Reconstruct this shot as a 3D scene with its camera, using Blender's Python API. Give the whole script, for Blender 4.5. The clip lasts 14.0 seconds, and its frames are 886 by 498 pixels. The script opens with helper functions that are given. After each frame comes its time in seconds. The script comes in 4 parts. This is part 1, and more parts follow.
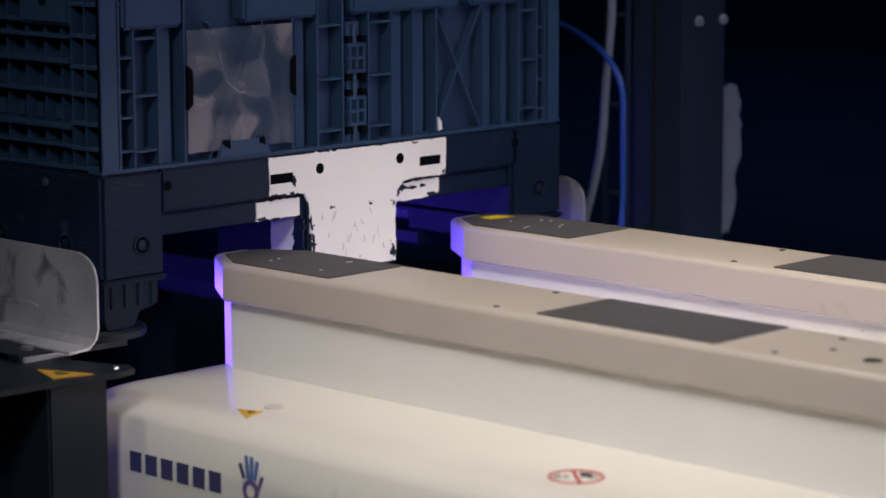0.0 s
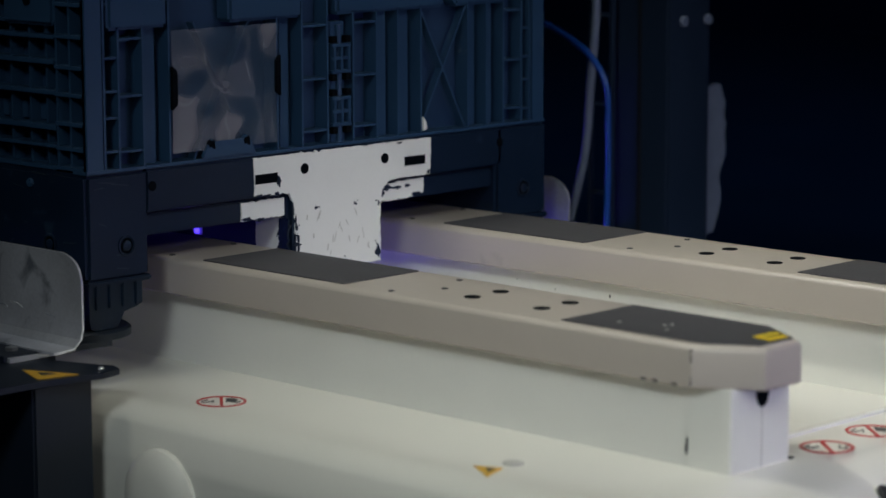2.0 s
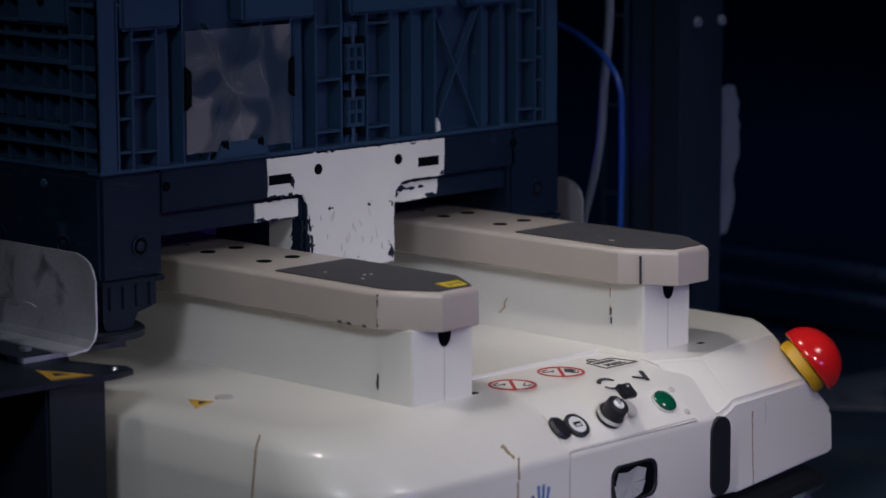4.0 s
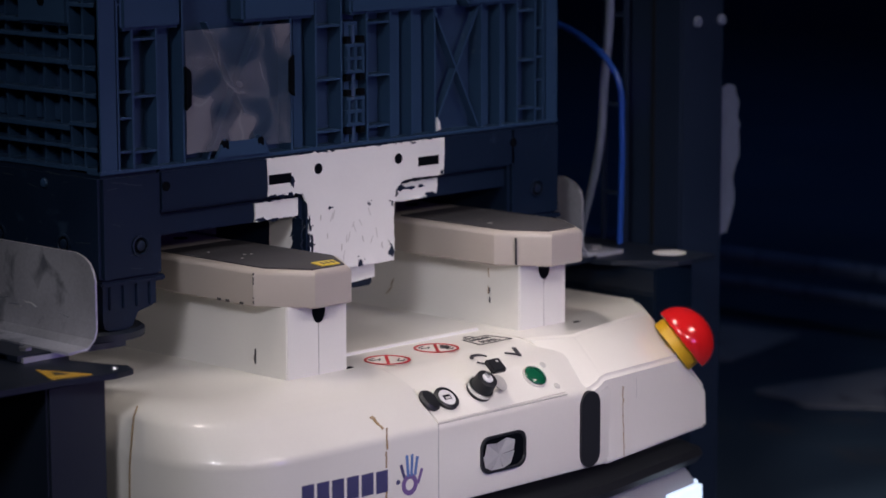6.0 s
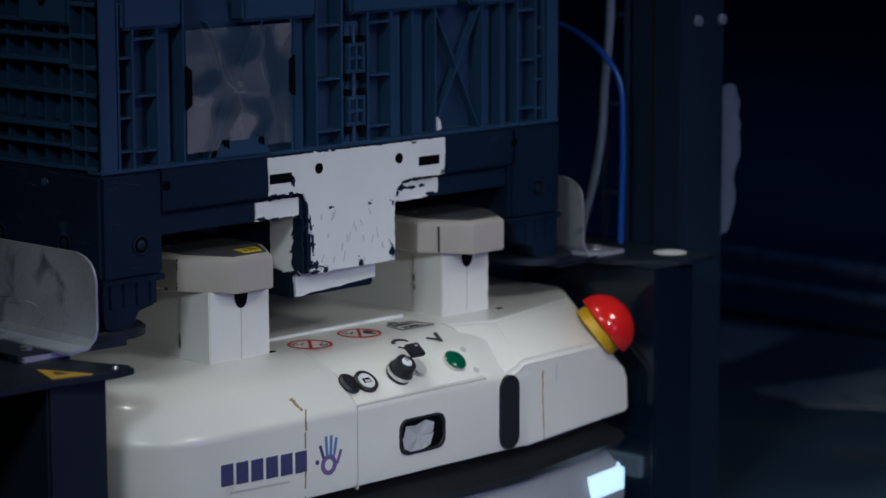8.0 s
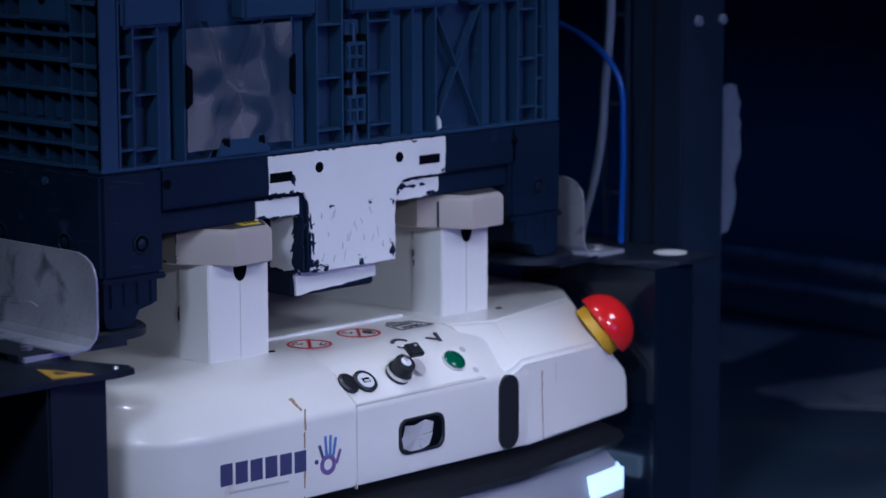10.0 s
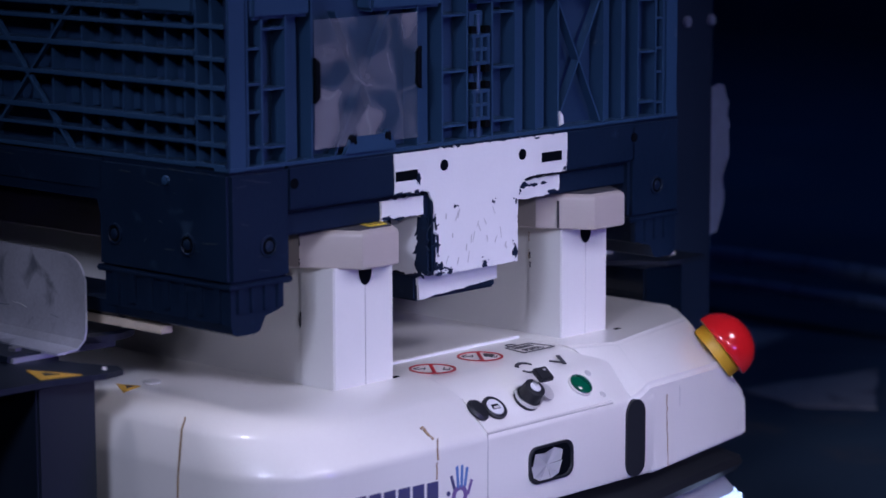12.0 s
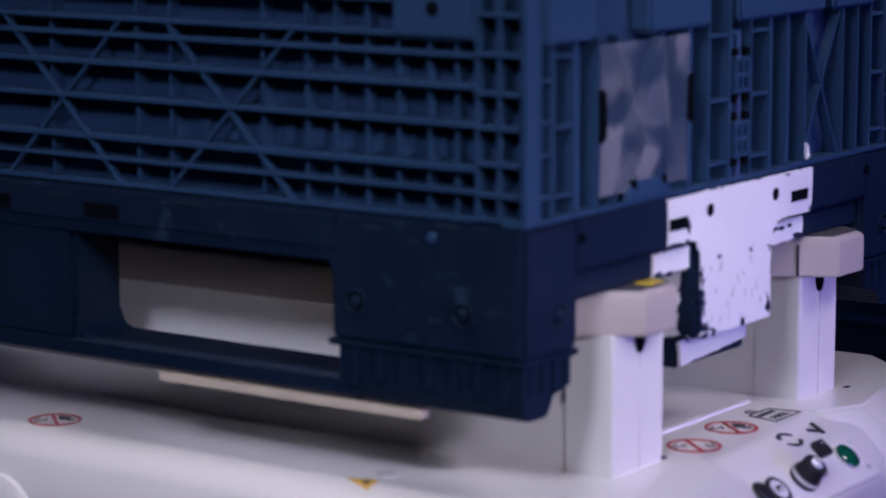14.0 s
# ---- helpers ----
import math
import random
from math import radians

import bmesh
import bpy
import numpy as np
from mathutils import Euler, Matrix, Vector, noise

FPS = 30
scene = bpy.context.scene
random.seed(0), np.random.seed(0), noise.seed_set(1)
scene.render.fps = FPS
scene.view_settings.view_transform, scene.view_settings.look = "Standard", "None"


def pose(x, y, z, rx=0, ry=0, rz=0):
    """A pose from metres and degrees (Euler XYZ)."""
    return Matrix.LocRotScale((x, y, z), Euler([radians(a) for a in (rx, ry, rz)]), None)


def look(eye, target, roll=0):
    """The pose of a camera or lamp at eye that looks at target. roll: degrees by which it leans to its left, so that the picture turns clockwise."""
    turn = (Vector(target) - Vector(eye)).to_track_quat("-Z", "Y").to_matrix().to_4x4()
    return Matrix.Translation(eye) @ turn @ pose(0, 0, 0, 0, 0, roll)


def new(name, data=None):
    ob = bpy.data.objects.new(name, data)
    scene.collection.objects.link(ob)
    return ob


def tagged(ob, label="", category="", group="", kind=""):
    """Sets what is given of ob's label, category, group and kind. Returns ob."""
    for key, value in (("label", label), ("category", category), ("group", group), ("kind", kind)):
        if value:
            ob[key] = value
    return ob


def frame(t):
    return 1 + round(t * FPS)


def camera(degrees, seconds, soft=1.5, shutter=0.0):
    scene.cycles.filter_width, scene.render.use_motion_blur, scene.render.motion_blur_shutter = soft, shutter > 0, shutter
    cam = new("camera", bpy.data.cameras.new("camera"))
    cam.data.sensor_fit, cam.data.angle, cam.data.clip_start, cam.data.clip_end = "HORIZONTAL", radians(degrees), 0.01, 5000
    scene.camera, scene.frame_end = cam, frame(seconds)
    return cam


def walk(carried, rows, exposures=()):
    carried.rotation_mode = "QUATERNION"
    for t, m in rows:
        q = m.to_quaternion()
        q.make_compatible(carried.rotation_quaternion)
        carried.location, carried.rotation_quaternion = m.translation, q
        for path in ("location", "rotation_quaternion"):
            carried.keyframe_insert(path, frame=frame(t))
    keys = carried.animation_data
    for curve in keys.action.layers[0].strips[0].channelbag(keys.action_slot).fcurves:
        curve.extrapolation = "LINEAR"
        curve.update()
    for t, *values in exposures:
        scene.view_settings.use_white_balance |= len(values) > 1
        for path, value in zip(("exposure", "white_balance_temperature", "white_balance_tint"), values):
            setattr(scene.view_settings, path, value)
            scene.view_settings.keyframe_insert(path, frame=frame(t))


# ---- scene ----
import itertools

cam = camera(18.91, 14.0, soft=1.6)
cam.data.dof.use_dof = True
cam.data.dof.focus_distance = 3.24
cam.data.dof.aperture_fstop = 4.0

FLOOR = 0.62          # height of the container's skirt line above the floor
EYE = (-1.9085, -2.4166, 0.4018 + FLOOR)


def aim(pan, tilt):
    """The camera on its tripod, turned clockwise by pan from +y and tipped by tilt."""
    return pose(*EYE, 90 + tilt, 0, -pan) @ pose(0, 0, 0, 0, 0, -0.154)


PANS = [(0.0, 45.68, -9.02), (0.5, 45.81, -9.02), (1.0, 45.95, -9.02), (1.5, 46.01, -9.02), (2.1, 46.01, -9.02),
        (2.4, 45.71, -9.0), (3.0, 45.70, -9.0), (4.0, 45.715, -9.0), (6.5, 45.712, -9.015), (8.0, 45.70, -9.02),
        (11.0, 45.69, -9.02), (11.7, 45.70, -9.02), (12.0, 45.935, -9.01), (12.5, 47.473, -9.04), (13.0, 49.031, -9.06),
        (13.5, 50.444, -9.126), (14.0, 51.707, -9.20)]
LOOKS = [(0.0, -0.20, 6600, 15), (0.5, -0.72, 6100, 2), (1.0, -0.93, 6100, 0), (1.5, -0.93, 6100, 0), (2.0, -0.87, 6050, 1), (2.5, -0.66, 6350, 13), (3.0, -0.52, 6600, 22), (3.5, -0.87, 4850, 34),
         (4.0, -1.12, 5850, 15), (6.5, -0.38, 6250, 22), (7.0, -0.54, 6050, 18), (7.5, -0.67, 5850, 4), (8.0, -0.68, 5600, 2), (10.3, -0.38, 4800, 20), (10.7, -0.35, 5300, 7), (11.0, -0.33, 5400, 3),
         (11.5, -0.45, 4900, 32), (12.0, -0.32, 5100, 34), (12.5, -0.35, 5350, 36), (13.0, -0.42, 5000, 26), (13.5, -0.22, 5450, 42), (14.0, -0.26, 5450, 32)]
walk(cam, [(t, aim(p, q)) for t, p, q in PANS], LOOKS)

# ---- world and lamps ----
world = bpy.data.worlds.new("hall_air")
world.use_nodes = True
world.node_tree.nodes["Background"].inputs[0].default_value = (0.05, 0.10, 0.22, 1)
world.node_tree.nodes["Background"].inputs[1].default_value = 0.10
scene.world = world


def lamp(name, eye, target, sx, sy, watts, colour, spread=120):
    data = bpy.data.lights.new(name, "AREA")
    data.shape, data.size, data.size_y, data.energy, data.color = "RECTANGLE", sx, sy, watts, colour
    data.spread = radians(spread)
    ob = new(name, data)
    ob.matrix_world = look(eye, target)
    return ob


lamp("hall_or_fill_lamp", (-0.45, 0.10, 3.2), (0.74, -0.66, 0.4), 0.30, 0.22, 4.8, (1.0, 0.91, 0.77), 42)
lamp("hall_or_fill_lamp", (0.9, -2.5, 2.5), (0.50, -0.40, 0.42), 0.9, 0.5, 2.3, (1.0, 0.93, 0.83), 42)
lamp("hall_or_fill_lamp", (-3.05, -2.00, 2.90), (0.15, -0.60, 0.50), 0.80, 0.55, 3.6, (0.93, 0.94, 0.93), 36)
# Unseen fill low in front, added to brighten the robot's front faces.
lamp("hall_or_fill_lamp", (-0.9, -3.5, 1.75), (0.46, -0.30, 0.34), 0.45, 0.3, 0.90, (1.0, 0.96, 0.92), 22)
# Unseen blue fill, added so the dark far hall turns navy.
lamp("hall_or_fill_lamp", (3.0, 0.9, 4.6), (6.8, 4.0, 0.6), 0.8, 0.4, 17.0, (0.16, 0.40, 1.0), 130)
# Unseen fill, added to brighten the floor behind the stands.
lamp("hall_or_fill_lamp", (2.9, -0.6, 4.6), (1.95, 0.45, 0.0), 0.5, 0.3, 0.28, (0.36, 0.56, 1.0), 26)
# Unseen violet fill, added to tint the beams' end faces as the robot leaves.
lamp("violet_fill_lamp", (0.62, -1.95, 0.55), (0.50, -0.6, 0.47), 0.30, 0.12, 1.3, (0.36, 0.24, 1.0), 100)
# Unseen lamp behind the container, added to light the beams' leading ends violet-blue.
lamp("rear_fill_lamp", (0.42, 2.1, 0.15), (0.38, 0.0, 0.38), 0.40, 0.10, 5.5, (0.10, 0.05, 1.0), 36)

# ---- materials ----


def mat(name, colour, rough=0.5, metal=0.0, vary=0.12, scale=9.0, grain=220.0, bump=0.04, coat=0.0, dirt=None, dirt_at=0.68):
    """Paint, plastic or metal with mottling at two scales, a fine relief and, where given, patches of dirt."""
    m = bpy.data.materials.new(name)
    m.use_nodes = True
    n, link = m.node_tree.nodes, m.node_tree.links.new
    b = n["Principled BSDF"]
    b.inputs["Metallic"].default_value = metal
    b.inputs["Coat Weight"].default_value = coat
    b.inputs["Coat Roughness"].default_value = 0.08
    where = n.new("ShaderNodeTexCoord").outputs["Object"]
    big, fine = n.new("ShaderNodeTexNoise"), n.new("ShaderNodeTexNoise")
    big.inputs["Scale"].default_value, big.inputs["Detail"].default_value = scale, 5
    fine.inputs["Scale"].default_value, fine.inputs["Detail"].default_value = grain, 3
    link(where, big.inputs["Vector"]), link(where, fine.inputs["Vector"])
    add = n.new("ShaderNodeMath")
    add.operation = "MULTIPLY_ADD"
    add.inputs[1].default_value = 0.35
    link(fine.outputs["Fac"], add.inputs[0]), link(big.outputs["Fac"], add.inputs[2])
    mix = n.new("ShaderNodeMix")
    mix.data_type = "RGBA"
    mix.inputs["A"].default_value = (*[c * (1 - vary) for c in colour], 1)
    mix.inputs["B"].default_value = (*[min(1, c * (1 + vary)) for c in colour], 1)
    link(add.outputs[0], mix.inputs["Factor"])
    out = mix.outputs["Result"]
    if dirt:
        spots, ramp, over = n.new("ShaderNodeTexNoise"), n.new("ShaderNodeValToRGB"), n.new("ShaderNodeMix")
        spots.inputs["Scale"].default_value, spots.inputs["Detail"].default_value = scale * 2.3, 9
        spots.inputs["Distortion"].default_value = 0.6
        link(where, spots.inputs["Vector"])
        ramp.color_ramp.elements[0].position, ramp.color_ramp.elements[1].position = dirt_at, dirt_at + 0.12
        link(spots.outputs["Fac"], ramp.inputs["Fac"])
        over.data_type = "RGBA"
        over.inputs["B"].default_value = (*dirt, 1)
        link(ramp.outputs["Color"], over.inputs["Factor"]), link(out, over.inputs["A"])
        out = over.outputs["Result"]
    link(out, b.inputs["Base Color"])
    wear = n.new("ShaderNodeMapRange")
    wear.inputs["To Min"].default_value, wear.inputs["To Max"].default_value = max(0.03, rough * 0.8), min(1, rough * 1.25)
    link(big.outputs["Fac"], wear.inputs["Value"]), link(wear.outputs["Result"], b.inputs["Roughness"])
    if bump:
        relief = n.new("ShaderNodeBump")
        relief.inputs["Strength"].default_value, relief.inputs["Distance"].default_value = bump, 0.002
        link(add.outputs[0], relief.inputs["Height"]), link(relief.outputs["Normal"], b.inputs["Normal"])
    return m


def glow(name, colour, strength):
    m = bpy.data.materials.new(name)
    m.use_nodes = True
    b = m.node_tree.nodes["Principled BSDF"]
    b.inputs["Base Color"].default_value = (*[0.2 + 0.6 * c for c in colour], 1)
    b.inputs["Emission Color"].default_value, b.inputs["Emission Strength"].default_value = (*colour, 1), strength
    return m


GELCOAT = mat("white_gelcoat", (0.78, 0.76, 0.70), 0.30, vary=0.05, scale=5, bump=0.02, coat=0.55, dirt=(0.60, 0.55, 0.46), dirt_at=0.70)
BEAM = mat("white_powder_coat", (0.76, 0.75, 0.71), 0.48, vary=0.05, scale=6, bump=0.05, dirt=(0.62, 0.58, 0.52), dirt_at=0.72)
CAP = mat("warm_grey_plastic", (0.43, 0.385, 0.345), 0.34, vary=0.06, scale=8, bump=0.05, dirt=(0.36, 0.32, 0.28), dirt_at=0.72)
PAD = mat("dark_grip_rubber", (0.050, 0.048, 0.055), 0.72, vary=0.25, scale=14, grain=600, bump=0.35, dirt=(0.11, 0.095, 0.09), dirt_at=0.66)
BLACK = mat("black_plastic", (0.012, 0.013, 0.016), 0.42, vary=0.2, bump=0.05)
HOLE = mat("dark_hole", (0.002, 0.003, 0.005), 1.0, vary=0.1, bump=0)
HOLE.node_tree.nodes["Principled BSDF"].inputs["Specular IOR Level"].default_value = 0.05
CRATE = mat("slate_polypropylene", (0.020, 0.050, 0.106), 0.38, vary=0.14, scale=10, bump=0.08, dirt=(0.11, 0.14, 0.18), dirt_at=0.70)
# Darker copy of the slate: the shade in the wall recesses put into colour.
RECESS = mat("slate_polypropylene_shaded", (0.015, 0.037, 0.085), 0.52, vary=0.2, scale=10, bump=0.1)
BASE = mat("black_recycled_plastic", (0.0034, 0.0105, 0.027), 0.46, vary=0.3, scale=12, grain=160, bump=0.3, dirt=(0.016, 0.032, 0.060), dirt_at=0.63)
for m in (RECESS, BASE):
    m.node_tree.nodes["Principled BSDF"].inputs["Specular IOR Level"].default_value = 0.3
PAINT = mat("white_brushed_paint", (0.76, 0.76, 0.74), 0.55, vary=0.06, scale=14, bump=0.2, dirt=(0.46, 0.43, 0.40), dirt_at=0.70)
STEEL = mat("galvanised_steel", (0.60, 0.61, 0.69), 0.32, 0.65, vary=0.5, scale=9, bump=0.2, dirt=(0.28, 0.30, 0.36), dirt_at=0.56)
COLUMN = mat("black_gloss_paint", (0.004, 0.009, 0.019), 0.14, vary=0.25, scale=10, bump=0.01)
STAND = mat("black_painted_steel", (0.005, 0.010, 0.021), 0.5, vary=0.25, scale=10, bump=0.08)
POST = mat("dark_blue_painted_steel", (0.008, 0.018, 0.040), 0.5, vary=0.25, scale=8, bump=0.08)
CHROME = mat("chrome", (0.80, 0.80, 0.80), 0.08, 1.0, vary=0.05, bump=0)
REFLECT = mat("satin_reflector", (0.93, 0.93, 0.93), 0.25, 0.25, vary=0.05, bump=0)
ALU = mat("brushed_aluminium", (0.62, 0.62, 0.63), 0.28, 1.0, vary=0.1, scale=30, bump=0.05)
YELLOW = mat("yellow_label", (0.80, 0.58, 0.02), 0.45, vary=0.12, scale=40, bump=0.03)
# The emergency stop's yellow base, darkened so its colour carries the shade on it.
OCHRE = mat("shaded_yellow_plastic", (0.62, 0.36, 0.008), 0.4, vary=0.1, scale=30, bump=0.02)
AMBER = mat("faded_warning_yellow", (0.62, 0.36, 0.03), 0.5, vary=0.25, scale=60, bump=0.03)
RED = mat("red_plastic", (0.62, 0.012, 0.012), 0.16, vary=0.06, bump=0, coat=0.6)
REDINK = mat("red_sticker_ink", (0.42, 0.012, 0.016), 0.45, vary=0.2, scale=60, bump=0)
INK = mat("black_sticker_ink", (0.025, 0.025, 0.03), 0.5, vary=0.3, scale=60, bump=0)
NAVY = mat("navy_lettering", (0.055, 0.055, 0.14), 0.45, vary=0.15, scale=50, bump=0)
BLUEINK = mat("blue_print", (0.10, 0.19, 0.42), 0.45, vary=0.2, scale=50, bump=0)
VIOLET = mat("violet_print", (0.16, 0.10, 0.26), 0.45, vary=0.2, scale=50, bump=0)
GREEN = mat("green_lens", (0.004, 0.085, 0.040), 0.16, vary=0.1, bump=0, coat=0.5)
GREY = mat("light_grey_plastic", (0.50, 0.49, 0.46), 0.5, vary=0.1, bump=0.03)
BUMPER = mat("grey_bumper_paint", (0.30, 0.31, 0.34), 0.4, vary=0.12, bump=0.05)
RUST = mat("brown_crack_stain", (0.29, 0.20, 0.10), 0.7, vary=0.4, scale=120, bump=0.1)
FLOORING = mat("sealed_concrete", (0.040, 0.066, 0.100), 0.42, vary=0.22, scale=2.2, grain=60, bump=0.12, dirt=(0.10, 0.10, 0.11), dirt_at=0.6)
WALL = mat("dark_hall_cladding", (0.014, 0.028, 0.065), 0.75, vary=0.3, scale=1.5, bump=0.1)
SHEATH = mat("blue_grey_sheath", (0.16, 0.22, 0.34), 0.28, vary=0.2, scale=20, bump=0.05)
FLOOR_PATCH = mat("pale_floor_patch", (0.26, 0.26, 0.27), 0.45, vary=0.3, scale=5, bump=0.1, dirt=(0.14, 0.14, 0.15), dirt_at=0.55)
STRIP_BEIGE = mat("pale_beige_strip", (0.62, 0.53, 0.40), 0.6, vary=0.15, scale=30, bump=0.15, dirt=(0.40, 0.32, 0.24), dirt_at=0.66)
SCRATCH = mat("pale_scratch", (0.014, 0.024, 0.036), 0.6, vary=0.4, scale=80, bump=0)
HOSE = mat("blue_air_hose", (0.012, 0.065, 0.32), 0.3, vary=0.1, bump=0)
CONDUIT = mat("grey_conduit", (0.15, 0.18, 0.25), 0.4, vary=0.2, scale=40, bump=0.1)
WHITE_LIGHT = glow("white_marker_light", (0.62, 0.80, 0.95), 1.5)
BLUE_LIGHT = glow("violet_blue_headlight", (0.16, 0.07, 1.0), 5.0)


def film_material():
    """A creased, cloudy plastic sleeve; light and dark of its folds are painted into the colour."""
    m = bpy.data.materials.new("creased_clear_sleeve")
    m.use_nodes = True
    n, link = m.node_tree.nodes, m.node_tree.links.new
    b = n["Principled BSDF"]
    b.inputs["Roughness"].default_value = 0.24
    where = n.new("ShaderNodeTexCoord").outputs["Object"]
    folds, warp = n.new("ShaderNodeTexVoronoi"), n.new("ShaderNodeTexNoise")
    edge, ramp, line, pale = n.new("ShaderNodeTexVoronoi"), n.new("ShaderNodeValToRGB"), n.new("ShaderNodeMapRange"), n.new("ShaderNodeMix")
    spread, shift, grey = n.new("ShaderNodeVectorMath"), n.new("ShaderNodeVectorMath"), n.new("ShaderNodeRGBToBW")
    warp.inputs["Scale"].default_value, warp.inputs["Detail"].default_value = 11, 2
    link(where, warp.inputs["Vector"])
    spread.operation, shift.operation = "SCALE", "ADD"
    spread.inputs["Scale"].default_value = 0.085
    link(warp.outputs["Color"], spread.inputs[0]), link(where, shift.inputs[0]), link(spread.outputs[0], shift.inputs[1])
    folds.feature, edge.feature = "SMOOTH_F1", "DISTANCE_TO_EDGE"
    folds.inputs["Smoothness"].default_value = 0.85
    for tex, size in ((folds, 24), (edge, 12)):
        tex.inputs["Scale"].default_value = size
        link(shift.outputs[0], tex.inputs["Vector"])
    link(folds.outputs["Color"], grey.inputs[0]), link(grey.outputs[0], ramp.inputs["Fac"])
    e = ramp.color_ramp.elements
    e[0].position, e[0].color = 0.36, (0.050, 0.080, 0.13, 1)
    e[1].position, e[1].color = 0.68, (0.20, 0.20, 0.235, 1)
    # bright lines along the creases: glints painted as paler colour
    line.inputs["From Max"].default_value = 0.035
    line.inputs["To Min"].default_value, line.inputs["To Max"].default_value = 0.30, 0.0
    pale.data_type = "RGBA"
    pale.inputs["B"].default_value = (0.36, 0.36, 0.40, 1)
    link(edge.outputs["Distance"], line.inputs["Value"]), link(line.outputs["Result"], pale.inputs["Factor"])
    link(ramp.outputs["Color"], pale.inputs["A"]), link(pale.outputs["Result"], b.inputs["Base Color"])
    clear, both, veil = n.new("ShaderNodeBsdfTransparent"), n.new("ShaderNodeMixShader"), n.new("ShaderNodeMapRange")
    veil.inputs["From Min"].default_value, veil.inputs["From Max"].default_value = 0.30, 0.75
    veil.inputs["To Min"].default_value, veil.inputs["To Max"].default_value = 0.52, 0.80
    link(grey.outputs[0], veil.inputs["Value"]), link(veil.outputs["Result"], both.inputs["Fac"])
    link(clear.outputs[0], both.inputs[1]), link(b.outputs[0], both.inputs[2])
    link(both.outputs[0], n["Material Output"].inputs["Surface"])
    relief = n.new("ShaderNodeBump")
    relief.inputs["Strength"].default_value, relief.inputs["Distance"].default_value = 0.5, 0.004
    link(grey.outputs[0], relief.inputs["Height"]), link(relief.outputs["Normal"], b.inputs["Normal"])
    return m


SLEEVE = film_material()

# ---- mesh helpers ----


def thing(name, x, y, label, category, group=""):
    ob = new(name)
    ob.empty_display_size = 0.1
    ob.location = (x, y, 0)
    return tagged(ob, label, category, group)


def home(parent):
    top = parent
    while top.parent:
        top = top.parent
    return Vector(top.location)


def part(name, bm, material, parent, label="", smooth=False):
    """One mesh object under a thing or a part; bm is in the plan's own metres, with z from the skirt line."""
    o = home(parent)
    bmesh.ops.translate(bm, verts=bm.verts, vec=Vector((0, 0, FLOOR)) - o)
    bmesh.ops.recalc_face_normals(bm, faces=bm.faces)
    me = bpy.data.meshes.new(name)
    bm.to_mesh(me)
    bm.free()
    me.materials.append(material)
    if smooth:
        me.shade_smooth()
        me.set_sharp_from_angle(angle=radians(32))
    ob = new(name, me)
    ob.parent = parent
    return tagged(ob, label)


def hull_of(bm, verts, bevel):
    if bevel:
        edges = {e for v in verts for e in v.link_edges}
        bmesh.ops.bevel(bm, geom=list(edges), offset=bevel, segments=2, affect="EDGES", clamp_overlap=True)


def box(x0, x1, y0, y1, z0, z1, bevel=0.0, bm=None):
    bm = bm or bmesh.new()
    made = bmesh.ops.create_cube(bm, size=1, matrix=Matrix.Translation(((x0 + x1) / 2, (y0 + y1) / 2, (z0 + z1) / 2))
                                 @ Matrix.Diagonal((abs(x1 - x0), abs(y1 - y0), abs(z1 - z0), 1)))["verts"]
    hull_of(bm, made, bevel)
    return bm


def prism(points, axis, a0, a1, bevel=0.0, bm=None):
    """A flat outline pushed along an axis: for x points are (y, z), for y (x, z), for z (x, y)."""
    bm = bm or bmesh.new()

    def at(p, a):
        return {"x": (a, p[0], p[1]), "y": (p[0], a, p[1]), "z": (p[0], p[1], a)}[axis]
    low, high = [bm.verts.new(at(p, a0)) for p in points], [bm.verts.new(at(p, a1)) for p in points]
    bm.faces.new(low), bm.faces.new(high)
    for i in range(len(points)):
        j = (i + 1) % len(points)
        bm.faces.new((low[i], low[j], high[j], high[i]))
    hull_of(bm, low + high, bevel)
    return bm


def loft(loops, bm=None, cap=True):
    bm = bm or bmesh.new()
    rings = [[bm.verts.new(p) for p in loop] for loop in loops]
    for a, b in zip(rings, rings[1:]):
        for i in range(len(a)):
            j = (i + 1) % len(a)
            bm.faces.new((a[i], a[j], b[j], b[i]))
    if cap:
        bm.faces.new(rings[0]), bm.faces.new(rings[-1])
    return bm


def solid(faces, bevel):
    """The convex body inside a set of planes (outward normal, distance)."""
    planes = [(Vector(v), d) for v, d in faces]
    bm = bmesh.new()
    for (a, p), (b, q), (c, r) in itertools.combinations(planes, 3):
        m = Matrix((a, b, c))
        if abs(m.determinant()) > 1e-5:
            at = m.inverted() @ Vector((p, q, r))
            if all(v.dot(at) < d + 1e-6 for v, d in planes):
                bm.verts.new(at)
    bmesh.ops.remove_doubles(bm, verts=bm.verts[:], dist=1e-5)
    bmesh.ops.convex_hull(bm, input=bm.verts[:])
    bmesh.ops.dissolve_limit(bm, angle_limit=radians(1), verts=bm.verts[:], edges=bm.edges[:])
    bmesh.ops.bevel(bm, geom=bm.edges[:], offset=bevel, segments=3, affect="EDGES", clamp_overlap=True)
    return bm


